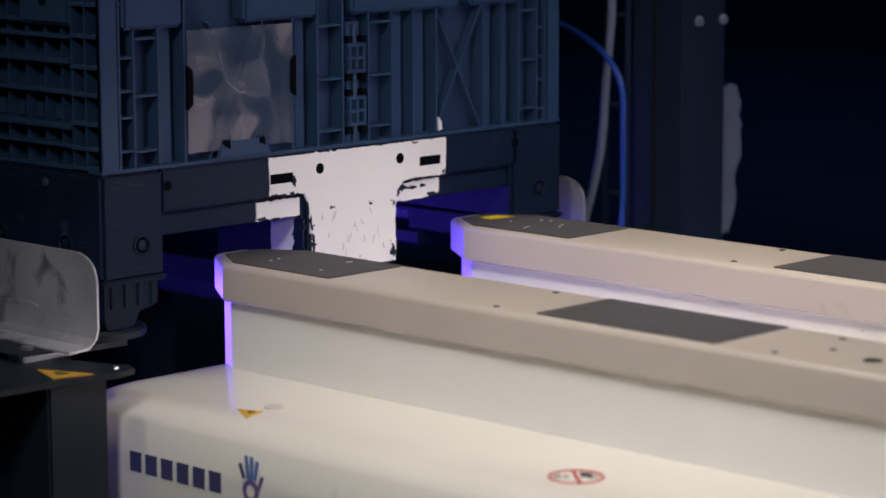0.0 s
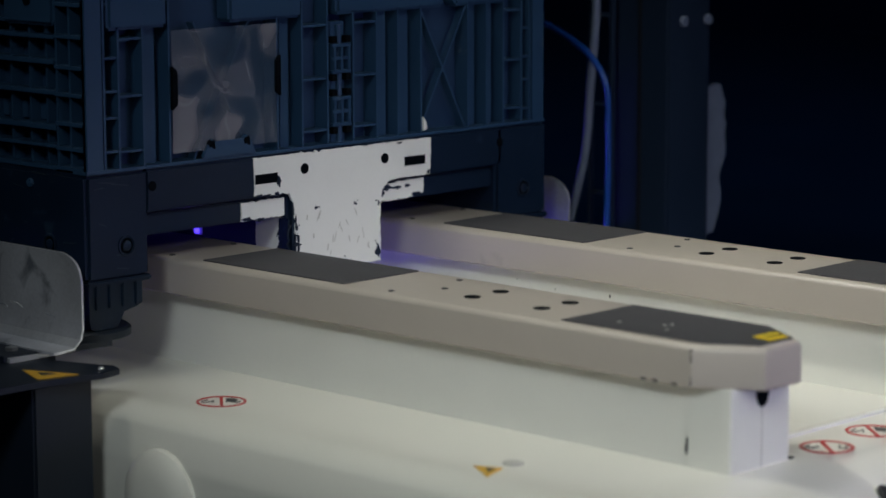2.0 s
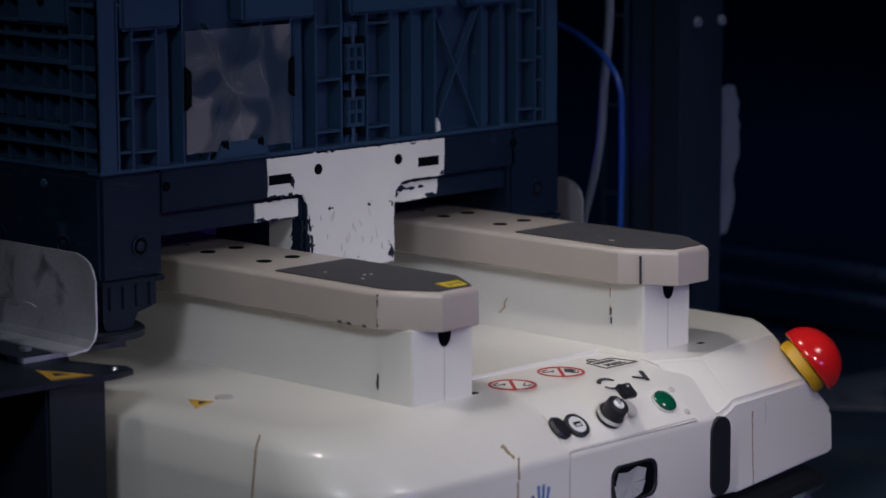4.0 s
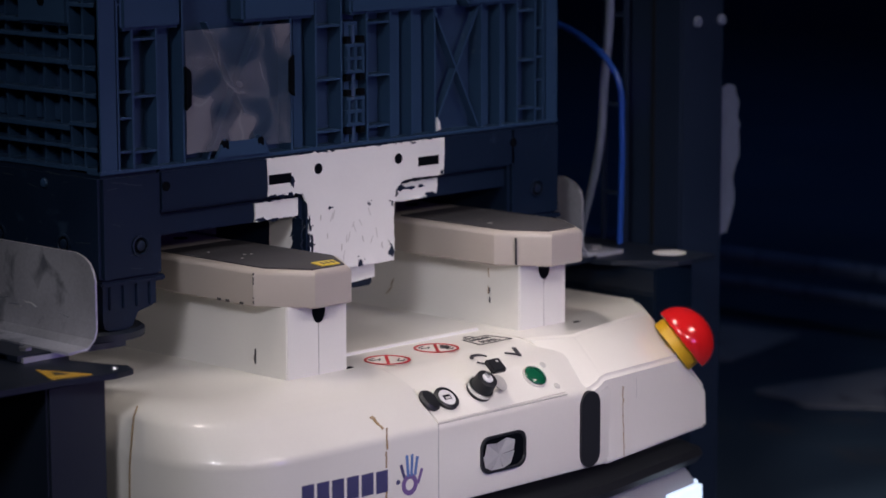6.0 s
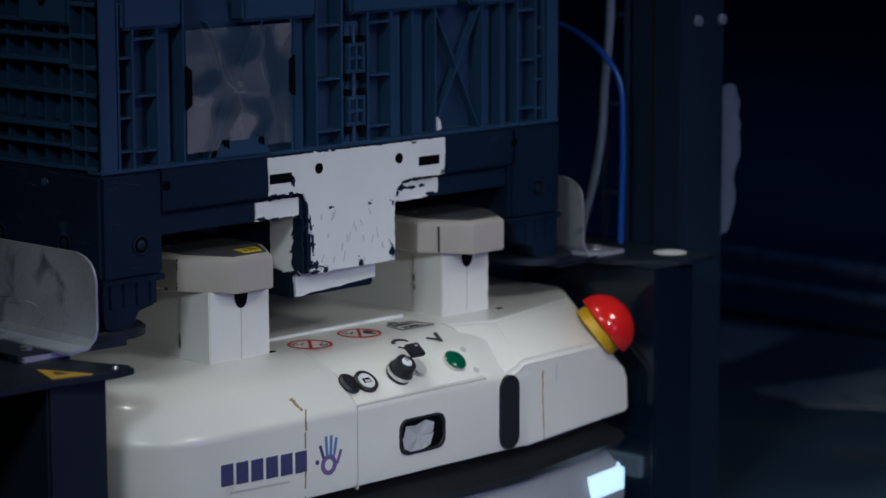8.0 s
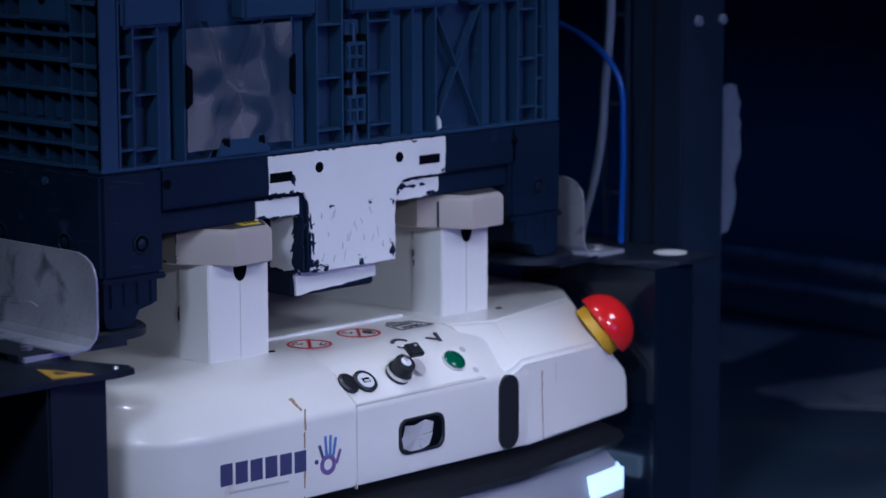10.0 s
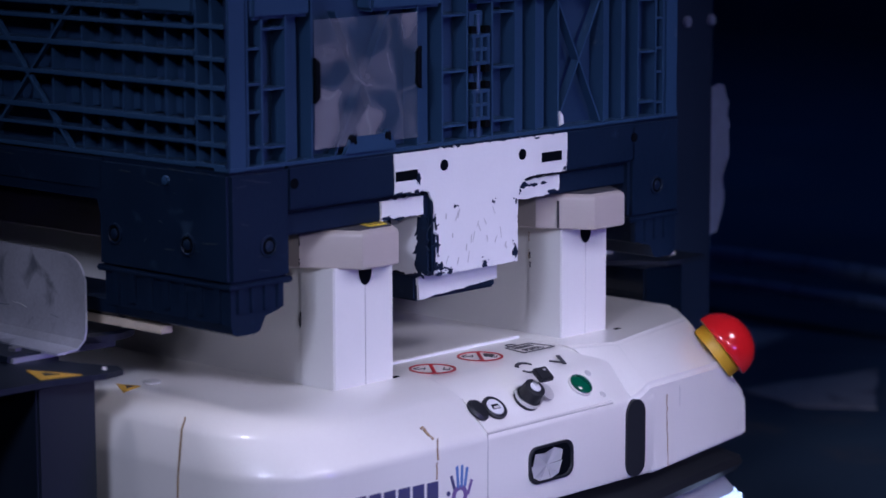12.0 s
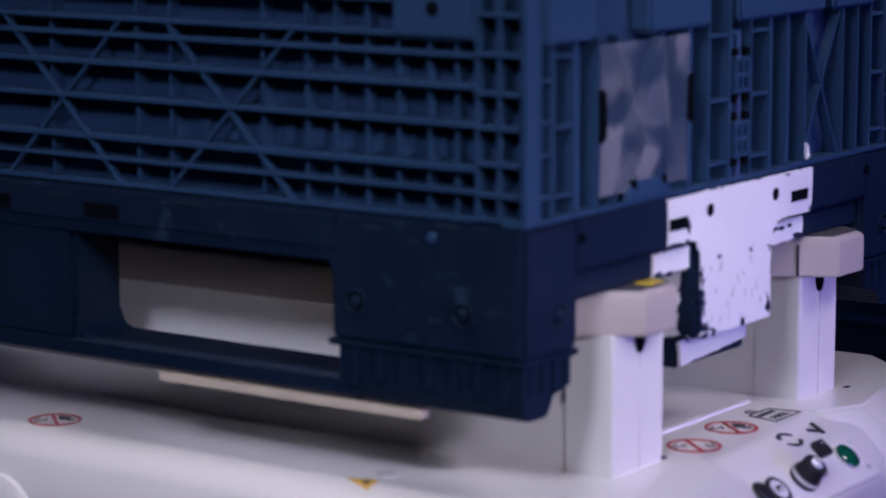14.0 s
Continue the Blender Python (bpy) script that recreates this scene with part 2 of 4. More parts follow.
def turn(profile, centre, axis, seg=28, bm=None):
    """A solid of revolution: profile of (radius, height) along axis from centre."""
    m = Matrix.Translation(centre) @ Vector(axis).to_track_quat("Z", "Y").to_matrix().to_4x4()
    loops = [[m @ Vector((max(r, 1e-5) * math.cos(2 * math.pi * k / seg), max(r, 1e-5) * math.sin(2 * math.pi * k / seg), h))
              for k in range(seg)] for r, h in profile]
    return loft(loops, bm)


def ring(centre, r0, r1, h, axis=(0, 0, 1), squash=1.0, seg=40):
    m = Matrix.Translation(centre) @ Vector(axis).to_track_quat("Z", "Y").to_matrix().to_4x4()
    loops = [[m @ Vector((r * math.cos(2 * math.pi * k / seg), squash * r * math.sin(2 * math.pi * k / seg), z)) for k in range(seg)]
             for r, z in ((r0, 0), (r1, 0), (r1, h), (r0, h), (r0, 0))]
    return loft(loops, cap=False)


def strip(a, b, width, height, normal, bm=None):
    """A thin flat bar from a to b lying on a face with that normal."""
    bm = bm or bmesh.new()
    a, b, n = Vector(a), Vector(b), Vector(normal).normalized()
    side = (b - a).cross(n).normalized() * width / 2
    q = [a - side, b - side, b + side, a + side]
    low, high = [bm.verts.new(p) for p in q], [bm.verts.new(p + n * height) for p in q]
    bm.faces.new(low), bm.faces.new(high)
    for i in range(4):
        j = (i + 1) % 4
        bm.faces.new((low[i], low[j], high[j], high[i]))
    return bm


def stadium(cx, cz, w, h, n=10, r=None):
    """A slot outline with round ends, w by h, about (cx, cz)."""
    r = r or min(w, h) / 2
    pts = []
    for k in range(4 * n):
        a = 2 * math.pi * (k + 0.5) / (4 * n)
        px, pz = r * math.cos(a), r * math.sin(a)
        pts.append((cx + px + math.copysign(max(0, w / 2 - r), px), cz + pz + math.copysign(max(0, h / 2 - r), pz)))
    return pts


def ragged(points, step, amount, seed):
    """The outline with its edges broken into small uneven bites."""
    rnd, out = random.Random(seed), []
    for (ax, az), (bx, bz) in zip(points, points[1:] + points[:1]):
        n = max(1, int(math.hypot(bx - ax, bz - az) / step))
        for k in range(n):
            t = (k + (rnd.uniform(-0.3, 0.3) if k else 0)) / n
            j = amount * (rnd.choice((0.3, 0.5, 0.5, 1.0, 2.2)) if k else 0.2)
            out.append((ax + (bx - ax) * t + rnd.uniform(-j, j), az + (bz - az) * t + rnd.uniform(-j, j)))
    return out


def chip(cx, cz, w, h, seed, n=17):
    rnd = random.Random(seed)
    return [(cx + w / 2 * rnd.uniform(0.40, 1.2) * math.cos(2 * math.pi * k / n), cz + h / 2 * rnd.uniform(0.40, 1.2) * math.sin(2 * math.pi * k / n)) for k in range(n)]


# ---- the hall ----
def slab(name, x0, x1, y0, y1, z0, z1, material, label):
    bm = box(x0, x1, y0, y1, z0, z1)
    me = bpy.data.meshes.new(name)
    bm.to_mesh(me)
    bm.free()
    me.materials.append(material)
    return tagged(new(name, me), label, "", "", "structure")


slab("floor", -6, 9, -6, 9, -0.1, 0.0, FLOORING, "dark grey sealed concrete factory floor with worn patches")
slab("wall_north", -6.2, 9.2, 9.0, 9.2, 0, 5.0, WALL, "dark hall wall")
slab("wall_south", -6.2, 9.2, -6.2, -6.0, 0, 5.0, WALL, "dark hall wall")
slab("wall_east", 9.0, 9.2, -6, 9, 0, 5.0, WALL, "dark hall wall")
slab("wall_west", -6.2, -6.0, -6, 9, 0, 5.0, WALL, "dark hall wall")
slab("ceiling", -6.2, 9.2, -6.2, 9.2, 5.0, 5.2, WALL, "dark hall ceiling")



# ---- the mobile robot ----
RX, RY = 0.42, 0.66     # its middle when it stands under the container
DECK = -0.243


def outline(z, side, end, r=0.110, n=9, left=None, inset=0.0, swell=0.0):
    """The robot's rounded plan at height z, drawn in by side and end."""
    x0, x1, y0, y1 = -0.042 + (side if left is None else left), 0.868 - side, -0.112 + end, 1.432 - end
    pts = []
    for cx, cy, a in ((x1 - r, y0 + r, -90), (x1 - r, y1 - r, 0), (x0 + r, y1 - r, 90), (x0 + r, y0 + r, 180)):
        for k in range(n):
            q = radians(a + 90 * k / (n - 1))
            c, d = math.cos(q), math.sin(q)
            if a == -90:           # a slanting facet runs from the sensor window to a tight corner
                x = 0.61 + (x1 - 0.014 - 0.61) * k / (n - 3)
                p = (x, y0 + 0.18 * (x - 0.61)) if k < n - 2 else ((x1 - 0.004, y0 + 0.18 * (x1 - 0.61) + 0.002), (x1, y0 + 0.18 * (x1 - 0.61) + 0.014))[k - n + 2]
                pts.append((p[0] - (inset if k else 0.0), p[1] + (inset if k else 0.0), z))
                continue
            if a == 0:             # the far corner is cut flat
                f0, f1 = 1 - k / (n - 1), k / (n - 1)
                c, d = f0, f1
            pts.append((cx + r * c, cy + r * d + (swell * d if a == 180 else 0.0), z))
    # the left half of the nose stands a little proud of the control panel
    pts.append((0.2955, y0 - swell, z))
    pts.append((0.2990, y0 - 0.7 * swell, z))
    pts.append((0.3005, y0, z))
    return pts


def build_robot():
    robot = thing("mobile_robot", RX, RY, "white low mobile lifting robot with two raised lifting beams", "robot")
    levels = [(-0.404, 0.010, 0.010, 0.010), (-0.400, 0.002, 0.002, 0.002), (-0.392, 0.0, 0.0, 0.0), (-0.340, 0.0, 0.0, 0.0), (-0.332, 0.0, 0.0, 0.0),
              (-0.308, 0.0, 0.003, 0.0), (-0.302, 0.0, 0.003, 0.002), (-0.297, 0.001, 0.003, 0.0070), (-0.265, 0.007, 0.004, 0.0450), (-0.2605, 0.010, 0.004, 0.0515),
              (-0.2565, 0.013, 0.005, 0.0605), (-0.2515, 0.018, 0.006, 0.075), (-0.247, 0.025, 0.008, 0.090), (-0.2445, 0.032, 0.011, 0.101), (DECK, 0.042, 0.015, 0.116)]
    swells = dict(zip((-0.308, -0.302, -0.297, -0.265, -0.2605, -0.2565, -0.2515, -0.247, -0.2445), (0.001, 0.003, 0.005, 0.009, 0.009, 0.009, 0.008, 0.006, 0.003)))
    bm = loft([outline(z, rt, e, 0.110 - 0.4 * e, left=lf, inset=0.008, swell=swells.get(z, 0.0)) for z, lf, rt, e in levels])
    stop_n, stop_d = Vector((0.60, -0.52, 0.608)).normalized(), 0.341
    bmesh.ops.bisect_plane(bm, geom=bm.verts[:] + bm.edges[:] + bm.faces[:], plane_co=stop_n * (stop_d - 0.005), plane_no=stop_n, clear_outer=True)
    hull = part("hull", bm, GELCOAT, robot, "glossy white moulded cover", True)
    # the raised corner block with its slanting facets
    kink = Vector((0.604, -0.1085, -0.2875))
    faces = [((0, 0, 1), DECK + 0.0004), ((0, 0, -1), 0.4030), ((1, 0, 0), 0.8685), ((0, 1, 0), 0.30), ((0, -1, 0), 0.1116), ((-0.94, 0, -0.34), -0.4323)]
    for normal, point in (((0.177, -0.98, 0.04), (0.615, -0.1120, -0.40)), ((0.139, -0.629, 0.765), kink), ((-0.27, -0.575, 0.77), kink), (stop_n, stop_n * stop_d)):
        v = Vector(normal).normalized()
        faces.append((v, v.dot(Vector(point))))
    part("corner_block", solid(faces, 0.0045), GELCOAT, robot, "raised faceted white corner", True)
    # black skirt, scanner gap and grey bumper below it
    part("skirt", loft([outline(z, i, i) for z, i in ((-0.455, 0.02), (-0.450, 0.006), (-0.440, 0.0), (-0.430, 0.004), (-0.424, 0.016), (-0.404, 0.05))]),
         BLACK, robot, "black rubber skirt", True)
    part("bumper", loft([outline(z, i, i) for z, i in ((-0.590, 0.03), (-0.575, 0.012), (-0.52, 0.0), (-0.475, 0.010), (-0.455, 0.022))]),
         BUMPER, robot, "grey painted bumper", True)
    for k in range(4):
        wx, wy = (0.14, 0.70)[k % 2], (0.15, 1.17)[k // 2]
        part("wheel", turn([(0, -0.025), (0.05, -0.025), (0.058, -0.015), (0.058, 0.015), (0.05, 0.025), (0, 0.025)],
                           (wx, wy, -FLOOR + 0.058), (1, 0, 0)), BLACK, robot, "", True)
    # lit marker strip on the bumper's slanting facet
    def facet(x, off):
        return (x + 0.177 * off, -0.112 + 0.18 * (x - 0.61) - 0.984 * off)
    strip_loops = []
    for x in (0.774, 0.777, 0.82, 0.852, 0.8565):
        o = 0.001 if x in (0.774, 0.8565) else 0.0035
        strip_loops.append([(*facet(x, -0.012), -0.480), (*facet(x, o), -0.481), (*facet(x, o), -0.510), (*facet(x, -0.012), -0.511)])
    part("marker_light", loft(strip_loops), WHITE_LIGHT, robot, "lit white marker light")
    # unseen side strip, added to throw a glow on the right stand's column
    part("marker_light", box(0.862, 0.8715, -0.050, 0.060, -0.511, -0.480, 0.002), WHITE_LIGHT, robot, "lit white marker light")
    # deck plate between the beams, with its joint
    part("deck_plate", box(0.305, 0.548, 0.068, 1.25, DECK - 0.004, DECK + 0.0025, 0.001), GELCOAT, robot)
    # front joint in white: the bright line that light draws there, put into colour
    part("deck_joint", box(0.302, 0.552, 0.061, 0.0665, DECK - 0.002, DECK + 0.0030, 0.0006), PAINT, robot)
    part("deck_joint", box(0.705, 0.80, 0.128, 0.132, DECK - 0.002, DECK + 0.0012), GREY, robot)
    for x0 in (0.16, 0.575):
        part("slot", box(x0 + 0.102, x0 + 0.112, 0.004, 0.010, DECK - 0.004, DECK + 0.001), HOLE, robot)
    # control panel on the front slope
    up, out = Vector((0, 0.038, 0.032)).normalized(), Vector((0, -0.032, 0.038)).normalized()
    c0 = Vector((0.419, -0.0860, -0.2810))

    def on(u, v, w=0.0):
        return c0 + Vector((u, 0, 0)) + up * v + out * w
    tilt_m = Matrix.Translation(c0) @ Matrix((( 1, 0, 0), (0, up.y, out.y), (0, up.z, out.z))).to_4x4()

    def laid(bm):
        bm.transform(tilt_m)
        return bm
    panel = part("control_panel", laid(prism([(-0.1165, -0.029), (0.114, -0.027), (0.116, 0.0255), (-0.1165, 0.0255)], "z", -0.008, 0.0022, 0.0008)),
                 GELCOAT, robot, "white control panel with buttons and key")
    part("joint", laid(box(-0.116, 0.114, -0.0305, -0.0292, -0.004, 0.0016)), GREY, panel)
    for u, v in ((0.109, 0.0195), (0.106, -0.0155)):
        part("screw", turn([(0, 0), (0.0045, 0), (0.0045, 0.001), (0.003, 0.002), (0, 0.002)], on(u, v, 0.0020), out, 16), GREY, panel)
    part("socket_cap", turn([(0, 0), (0.0150, 0), (0.0155, 0.003), (0.013, 0.006), (0, 0.006)], on(-0.110, 0.002, 0.003), (0.20, -0.64, 0.72), 28),
         BLACK, panel, "black rubber dust cap", True)
    usb = part("usb_socket", turn([(0, 0), (0.0165, 0), (0.0165, 0.004), (0.014, 0.0055), (0.0135, 0.0035), (0, 0.0035)], on(-0.082, 0.000, 0.0030), out), BLACK, panel,
               "black usb socket", True)
    part("socket_face", turn([(0, 0), (0.0115, 0), (0.0115, 0.0012), (0, 0.0012)], on(-0.082, 0.000, 0.0063), out), REFLECT, usb, "", True)
    part("socket_mouth", laid(box(-0.0880, -0.0760, -0.0035, 0.0035, 0.0073, 0.0080)), HOLE, usb)
    part("socket_tongue", laid(box(-0.0860, -0.0780, -0.0030, 0.0000, 0.0080, 0.0086)), GREY, usb)
    key = part("key_switch", turn([(0, 0), (0.0165, 0), (0.0165, 0.004), (0.0160, 0.005), (0.0158, 0.009), (0.0145, 0.0095), (0.0135, 0.024), (0.012, 0.0245), (0, 0.0245)],
                                  on(-0.024, 0.001, 0.0030), out), BLACK, panel, "black key switch with a key in it", True)
    part("bezel", turn([(0.0158, 0.004), (0.0172, 0.0045), (0.0172, 0.0085), (0.0158, 0.009)], on(-0.024, 0.001, 0.0030), out), ALU, key, "chrome ring", True)
    part("lock_face", turn([(0, 0), (0.0070, 0), (0.0070, 0.0012), (0, 0.0012)], on(-0.024, 0.001, 0.0275), out), REFLECT, key, "", True)
    part("key_head", laid(box(-0.017, 0.006, 0.002, 0.022, 0.0300, 0.0375, 0.0018)), BLACK, key, "black plastic key head", True)
    part("key_blade", laid(box(-0.0255, -0.0225, 0.000, 0.0075, 0.0280, 0.0335)), ALU, key)
    part("key_hole", laid(box(-0.0040, 0.0000, 0.0150, 0.0175, 0.0374, 0.0378)), GREY, key)
    part("key_tag", turn([(0, 0), (0.0115, 0), (0.0115, 0.0012), (0, 0.0012)], on(0.010, 0.002, 0.010), (0.15, -0.75, 0.62)), GREY, key, "hanging metal key tag", True)
    btn = part("push_button", turn([(0, 0), (0.0168, 0), (0.0166, 0.0022), (0.0150, 0.0032), (0, 0.0032)], on(0.080, 0.004, 0.0022), out), GREY, panel,
               "green push button", True)
    part("lens", turn([(0, 0), (0.0152, 0), (0.0152, 0.0020), (0.0135, 0.0036), (0.008, 0.0050), (0, 0.0055)], on(0.080, 0.004, 0.0050), out), GREEN, btn, "domed green lens", True)
    # head lamp on the front face, and its twin at the leading end
    f = -0.112
    head = part("head_lamp", prism(stadium(0.412, -0.352, 0.078, 0.044, r=0.014), "y", f - 0.001, f + 0.012, 0.0012), HOLE, robot, "black slot-shaped lamp housing")
    part("rim", loft([[(p[0], y, p[1]) for p in stadium(0.412, -0.352, w, h, r=0.014)] for w, h, y in
                      ((0.080, 0.046, f), (0.080, 0.046, f - 0.003), (0.075, 0.041, f - 0.003), (0.073, 0.039, f - 0.0012))], cap=False), BLACK, head)
    hub = (0.404, -0.354)
    shell = [(0.3745, -0.352), (0.3765, -0.3655), (0.390, -0.3715), (0.408, -0.3710), (0.423, -0.3680), (0.4285, -0.3520), (0.4300, -0.3390), (0.417, -0.3345), (0.397, -0.3385), (0.381, -0.3375)]
    for k, p in enumerate(shell):
        q = shell[(k + 1) % len(shell)]
        lift, dip = (0.0030, 0.0046, 0.0024, 0.0050, 0.0034)[k % 5], (0.0046, 0.0020, 0.0044, 0.0026, 0.0050)[k % 5]
        bm = bmesh.new()
        bm.faces.new([bm.verts.new(v) for v in ((hub[0], f - 0.0018, hub[1]), (p[0], f - lift, p[1]), (q[0], f - dip, q[1]))])
        bmesh.ops.solidify(bm, geom=bm.faces[:], thickness=0.0006)
        part("reflector", bm, REFLECT, head, "bright faceted reflector")
    lead = part("head_lamp", prism(stadium(0.410, -0.352, 0.078, 0.044), "y", 1.432 - 0.01, 1.4335), BLACK, robot)
    part("lens", prism(stadium(0.410, -0.352, 0.070, 0.036), "y", 1.434, 1.440), BLUE_LIGHT, lead, "lit violet-blue lens")
    # upright sensor window
    part("sensor_window", prism(stadium(0.5725, -0.350, 0.036, 0.098), "y", f - 0.003, f + 0.01, 0.0008), BLACK, robot, "black upright sensor window")
    part("cover_joint", box(0.2990, 0.3006, f - 0.0006, f + 0.004, -0.404, -0.300), GREY, robot)
    # printed mark: six plain blocks and a hand-shaped print
    for k in range(6):
        x = 0.0786 + 0.0235 * k
        part("print_block", box(x, x + 0.0185, f - 0.0008, f + 0.002, -0.3610 - 0.0009 * k, -0.3350 - 0.0009 * k), NAVY, robot)
        y = 1.240 - 0.0275 * k
        part("print_block", box(-0.0428, -0.040, y - 0.0195, y, -0.322, -0.299), NAVY, robot)
    part("print_line", strip((0.092, f - 0.0001, -0.3705), (0.186, f - 0.0001, -0.3735), 0.0030, 0.0005, (0, -1, 0)), GREY, robot)
    part("print_dot", turn([(0, 0), (0.0030, 0), (0.0030, 0.0007), (0, 0.0007)], (0.2320, f, -0.3580), (0, -1, 0), 14), NAVY, robot)
    for k, (dx, z0, z1) in enumerate(((-0.014, -0.334, -0.318), (-0.005, -0.334, -0.308), (0.003, -0.334, -0.308), (0.011, -0.334, -0.312), (0.018, -0.345, -0.328))):
        ink = (NAVY, BLUEINK, BLUEINK, BLUEINK, VIOLET)[k]
        part("print_bar", strip((0.252 + dx * 0.7, f - 0.0001, z0 - 0.020), (0.252 + dx * 1.1, f - 0.0001, z1 - 0.020), 0.0040, 0.0007, (0, -1, 0)), ink, robot)
        part("print_bar", strip((-0.0421, 1.035 - dx * 0.7, z0 + 0.036), (-0.0421, 1.035 - dx * 1.15, z1 + 0.036), 0.0045, 0.0007, (-1, 0, 0)), ink, robot)
    part("print_ring", loft([[(p[0], y, p[1]) for p in stadium(0.251, -0.364, w, h)] for w, h, y in
                             ((0.026, 0.026, f), (0.026, 0.026, f - 0.0007), (0.014, 0.014, f - 0.0007), (0.014, 0.014, f))], cap=False), VIOLET, robot)
    part("print_ring", loft([[(x, p[0], p[1]) for p in stadium(1.034, -0.311, w, h)] for w, h, x in
                             ((0.026, 0.026, -0.042), (0.026, 0.026, -0.0427), (0.014, 0.014, -0.0427), (0.014, 0.014, -0.042))], cap=False), VIOLET, robot)
    # brown cracks and dark drips in the cover
    rnd = random.Random(4)
    for x, z0, z1, w, m in ((0.2125, -0.405, -0.300, 0.0024, RUST), (0.648, -0.402, -0.315, 0.0018, RUST), (0.683, -0.34, -0.31, 0.001, GREY)):
        z = z0
        while z < z1:
            d = rnd.uniform(0.006, 0.016)
            if rnd.random() < 0.85:
                y = f - (0.0001 if z + d < -0.314 else 0.0014) if x < 0.61 else -0.1120 + 0.1806 * (x - 0.615) + 0.0408 * (z + 0.4 + d / 2)
                part("crack", strip((x + rnd.uniform(-0.001, 0.001), y, z), (x + rnd.uniform(-0.001, 0.001), y, z + d), w * rnd.uniform(0.5, 1.2), 0.0005, (0, -1, 0)), m, robot)
            z += d
    a, b = Vector((0.2155, -0.1051, -0.2924)), Vector((0.2086, -0.0908, -0.2789))
    for k in range(8):
        side = Vector((rnd.uniform(-0.0012, 0.0012), 0, 0))
        part("crack", strip(a.lerp(b, k / 8) + side, a.lerp(b, (k + 0.95) / 8) + side, rnd.uniform(0.0016, 0.0030) + 0.0004 * k, 0.0012, (0, -0.69, 0.73)), RUST, robot)
    seam = [Vector(p) for p in ((-0.0422, 0.048, -0.402), (-0.0424, 0.0446, -0.316), (-0.0412, 0.042, -0.286), (-0.0345, 0.0455, -0.2605), (-0.0250, 0.050, -0.2502))]
    for p, q, n in zip(seam, seam[1:], ((-1, 0, 0), (-1, 0, 0.1), (-0.9, 0, 0.3), (-0.7, 0, 0.7))):
        part("crack", strip(p, q, 0.0015, 0.0012, n), RUST, robot)
    # side bump
    part("side_bump", turn([(0.062, -0.02), (0.060, 0.004), (0.050, 0.012), (0.03, 0.016), (0, 0.017)], (-0.042, 0.645, -0.345), (-1, 0, 0), 32), GELCOAT, robot, "rounded white side bump", True)
    # emergency stop on the corner slope
    n = stop_n
    c = Vector((0.8244, -0.0552, -0.2786)) - n * 0.0130
    stop = part("emergency_stop", turn([(0, -0.004), (0.038, -0.004), (0.038, 0.010), (0.036, 0.012), (0, 0.012)], c, n, 36), OCHRE, robot,
                "large emergency stop", True)
    dome = [(0.0465 * math.cos(radians(a)), 0.014 + 0.041 * math.sin(radians(a))) for a in range(0, 91, 10)]
    part("dome", turn([(0.026, 0.011), (0.043, 0.0115), (0.046, 0.0125)] + dome, c, n, 40), RED, stop, "glossy red mushroom dome", True)
    # stickers on the deck
    for x, y in ((0.333, 0.0075), (0.428, 0.0165), (0.045, 0.640)):
        s = part("prohibition_sticker", ring((x, y, DECK), 0.0256, 0.0288, 0.0008), REDINK, robot, "round red and white prohibition sticker")
        part("slash", strip((x + 0.0165, y + 0.0195, DECK), (x - 0.0165, y - 0.0195, DECK), 0.0036, 0.0010, (0, 0, 1)), REDINK, s)
        if x != 0.333:
            part("symbol", prism([(x + 0.003, y - 0.004), (x + 0.016, y + 0.010), (x + 0.021, y + 0.002), (x + 0.019, y - 0.008), (x + 0.009, y - 0.012)], "z", DECK, DECK + 0.0006), INK, s)
        for p, q in (((-0.017, 0.011), (-0.004, 0.008)), ((-0.015, 0.017), (-0.004, 0.019)), ((-0.017, 0.011), (-0.015, 0.017)), ((-0.010, 0.004), (-0.001, 0.012)), ((0.006, -0.012), (0.017, -0.004)), ((0.010, -0.018), (0.018, -0.012)), ((0.006, -0.012), (0.010, -0.018))):
            part("symbol", strip((x + p[0], y + p[1], DECK), (x + q[0], y + q[1], DECK), 0.0016, 0.0006, (0, 0, 1)), INK, s)
    wx, wy = 0.510, 0.0100
    load = part("load_sticker", bmesh.new(), INK, robot, "black weight symbol with a load limit")
    corners = [(wx - 0.022, wy + 0.018), (wx + 0.022, wy + 0.018), (wx + 0.029, wy - 0.019), (wx - 0.029, wy - 0.019)]
    for p, q in zip(corners, corners[1:] + corners[:1]):
        part("border", strip((*p, DECK), (*q, DECK), 0.0017, 0.0008, (0, 0, 1)), INK, load)
    part("loop", ring((wx - 0.005, wy + 0.0245, DECK), 0.005, 0.0072, 0.0008), INK, load)
    for k in range(5):
        part("text_bar", box(wx - 0.0175 + 0.0072 * k, wx - 0.0130 + 0.0072 * k, wy + 0.004, wy + 0.012, DECK, DECK + 0.0007), INK, load)
    text("word", "MAX", 0.0150, (wx - 0.0165, wy - 0.013, DECK + 0.0004), INK, load)
    fall = (0, -0.30, 0.95)

    def deck_z(y):
        return DECK - 0.30 * max(0.0, -0.012 - y) + 0.0002
    for k in (0, 1):
        q0 = 20 + 180 * k
        bm = bmesh.new()
        for j in range(6):
            a0, a1 = radians(q0 + 22 * j), radians(q0 + 22 * j + 20)
            p, q = [(0.4475 + 0.014 * math.cos(a), -0.0435 + 0.012 * math.sin(a)) for a in (a0, a1)]
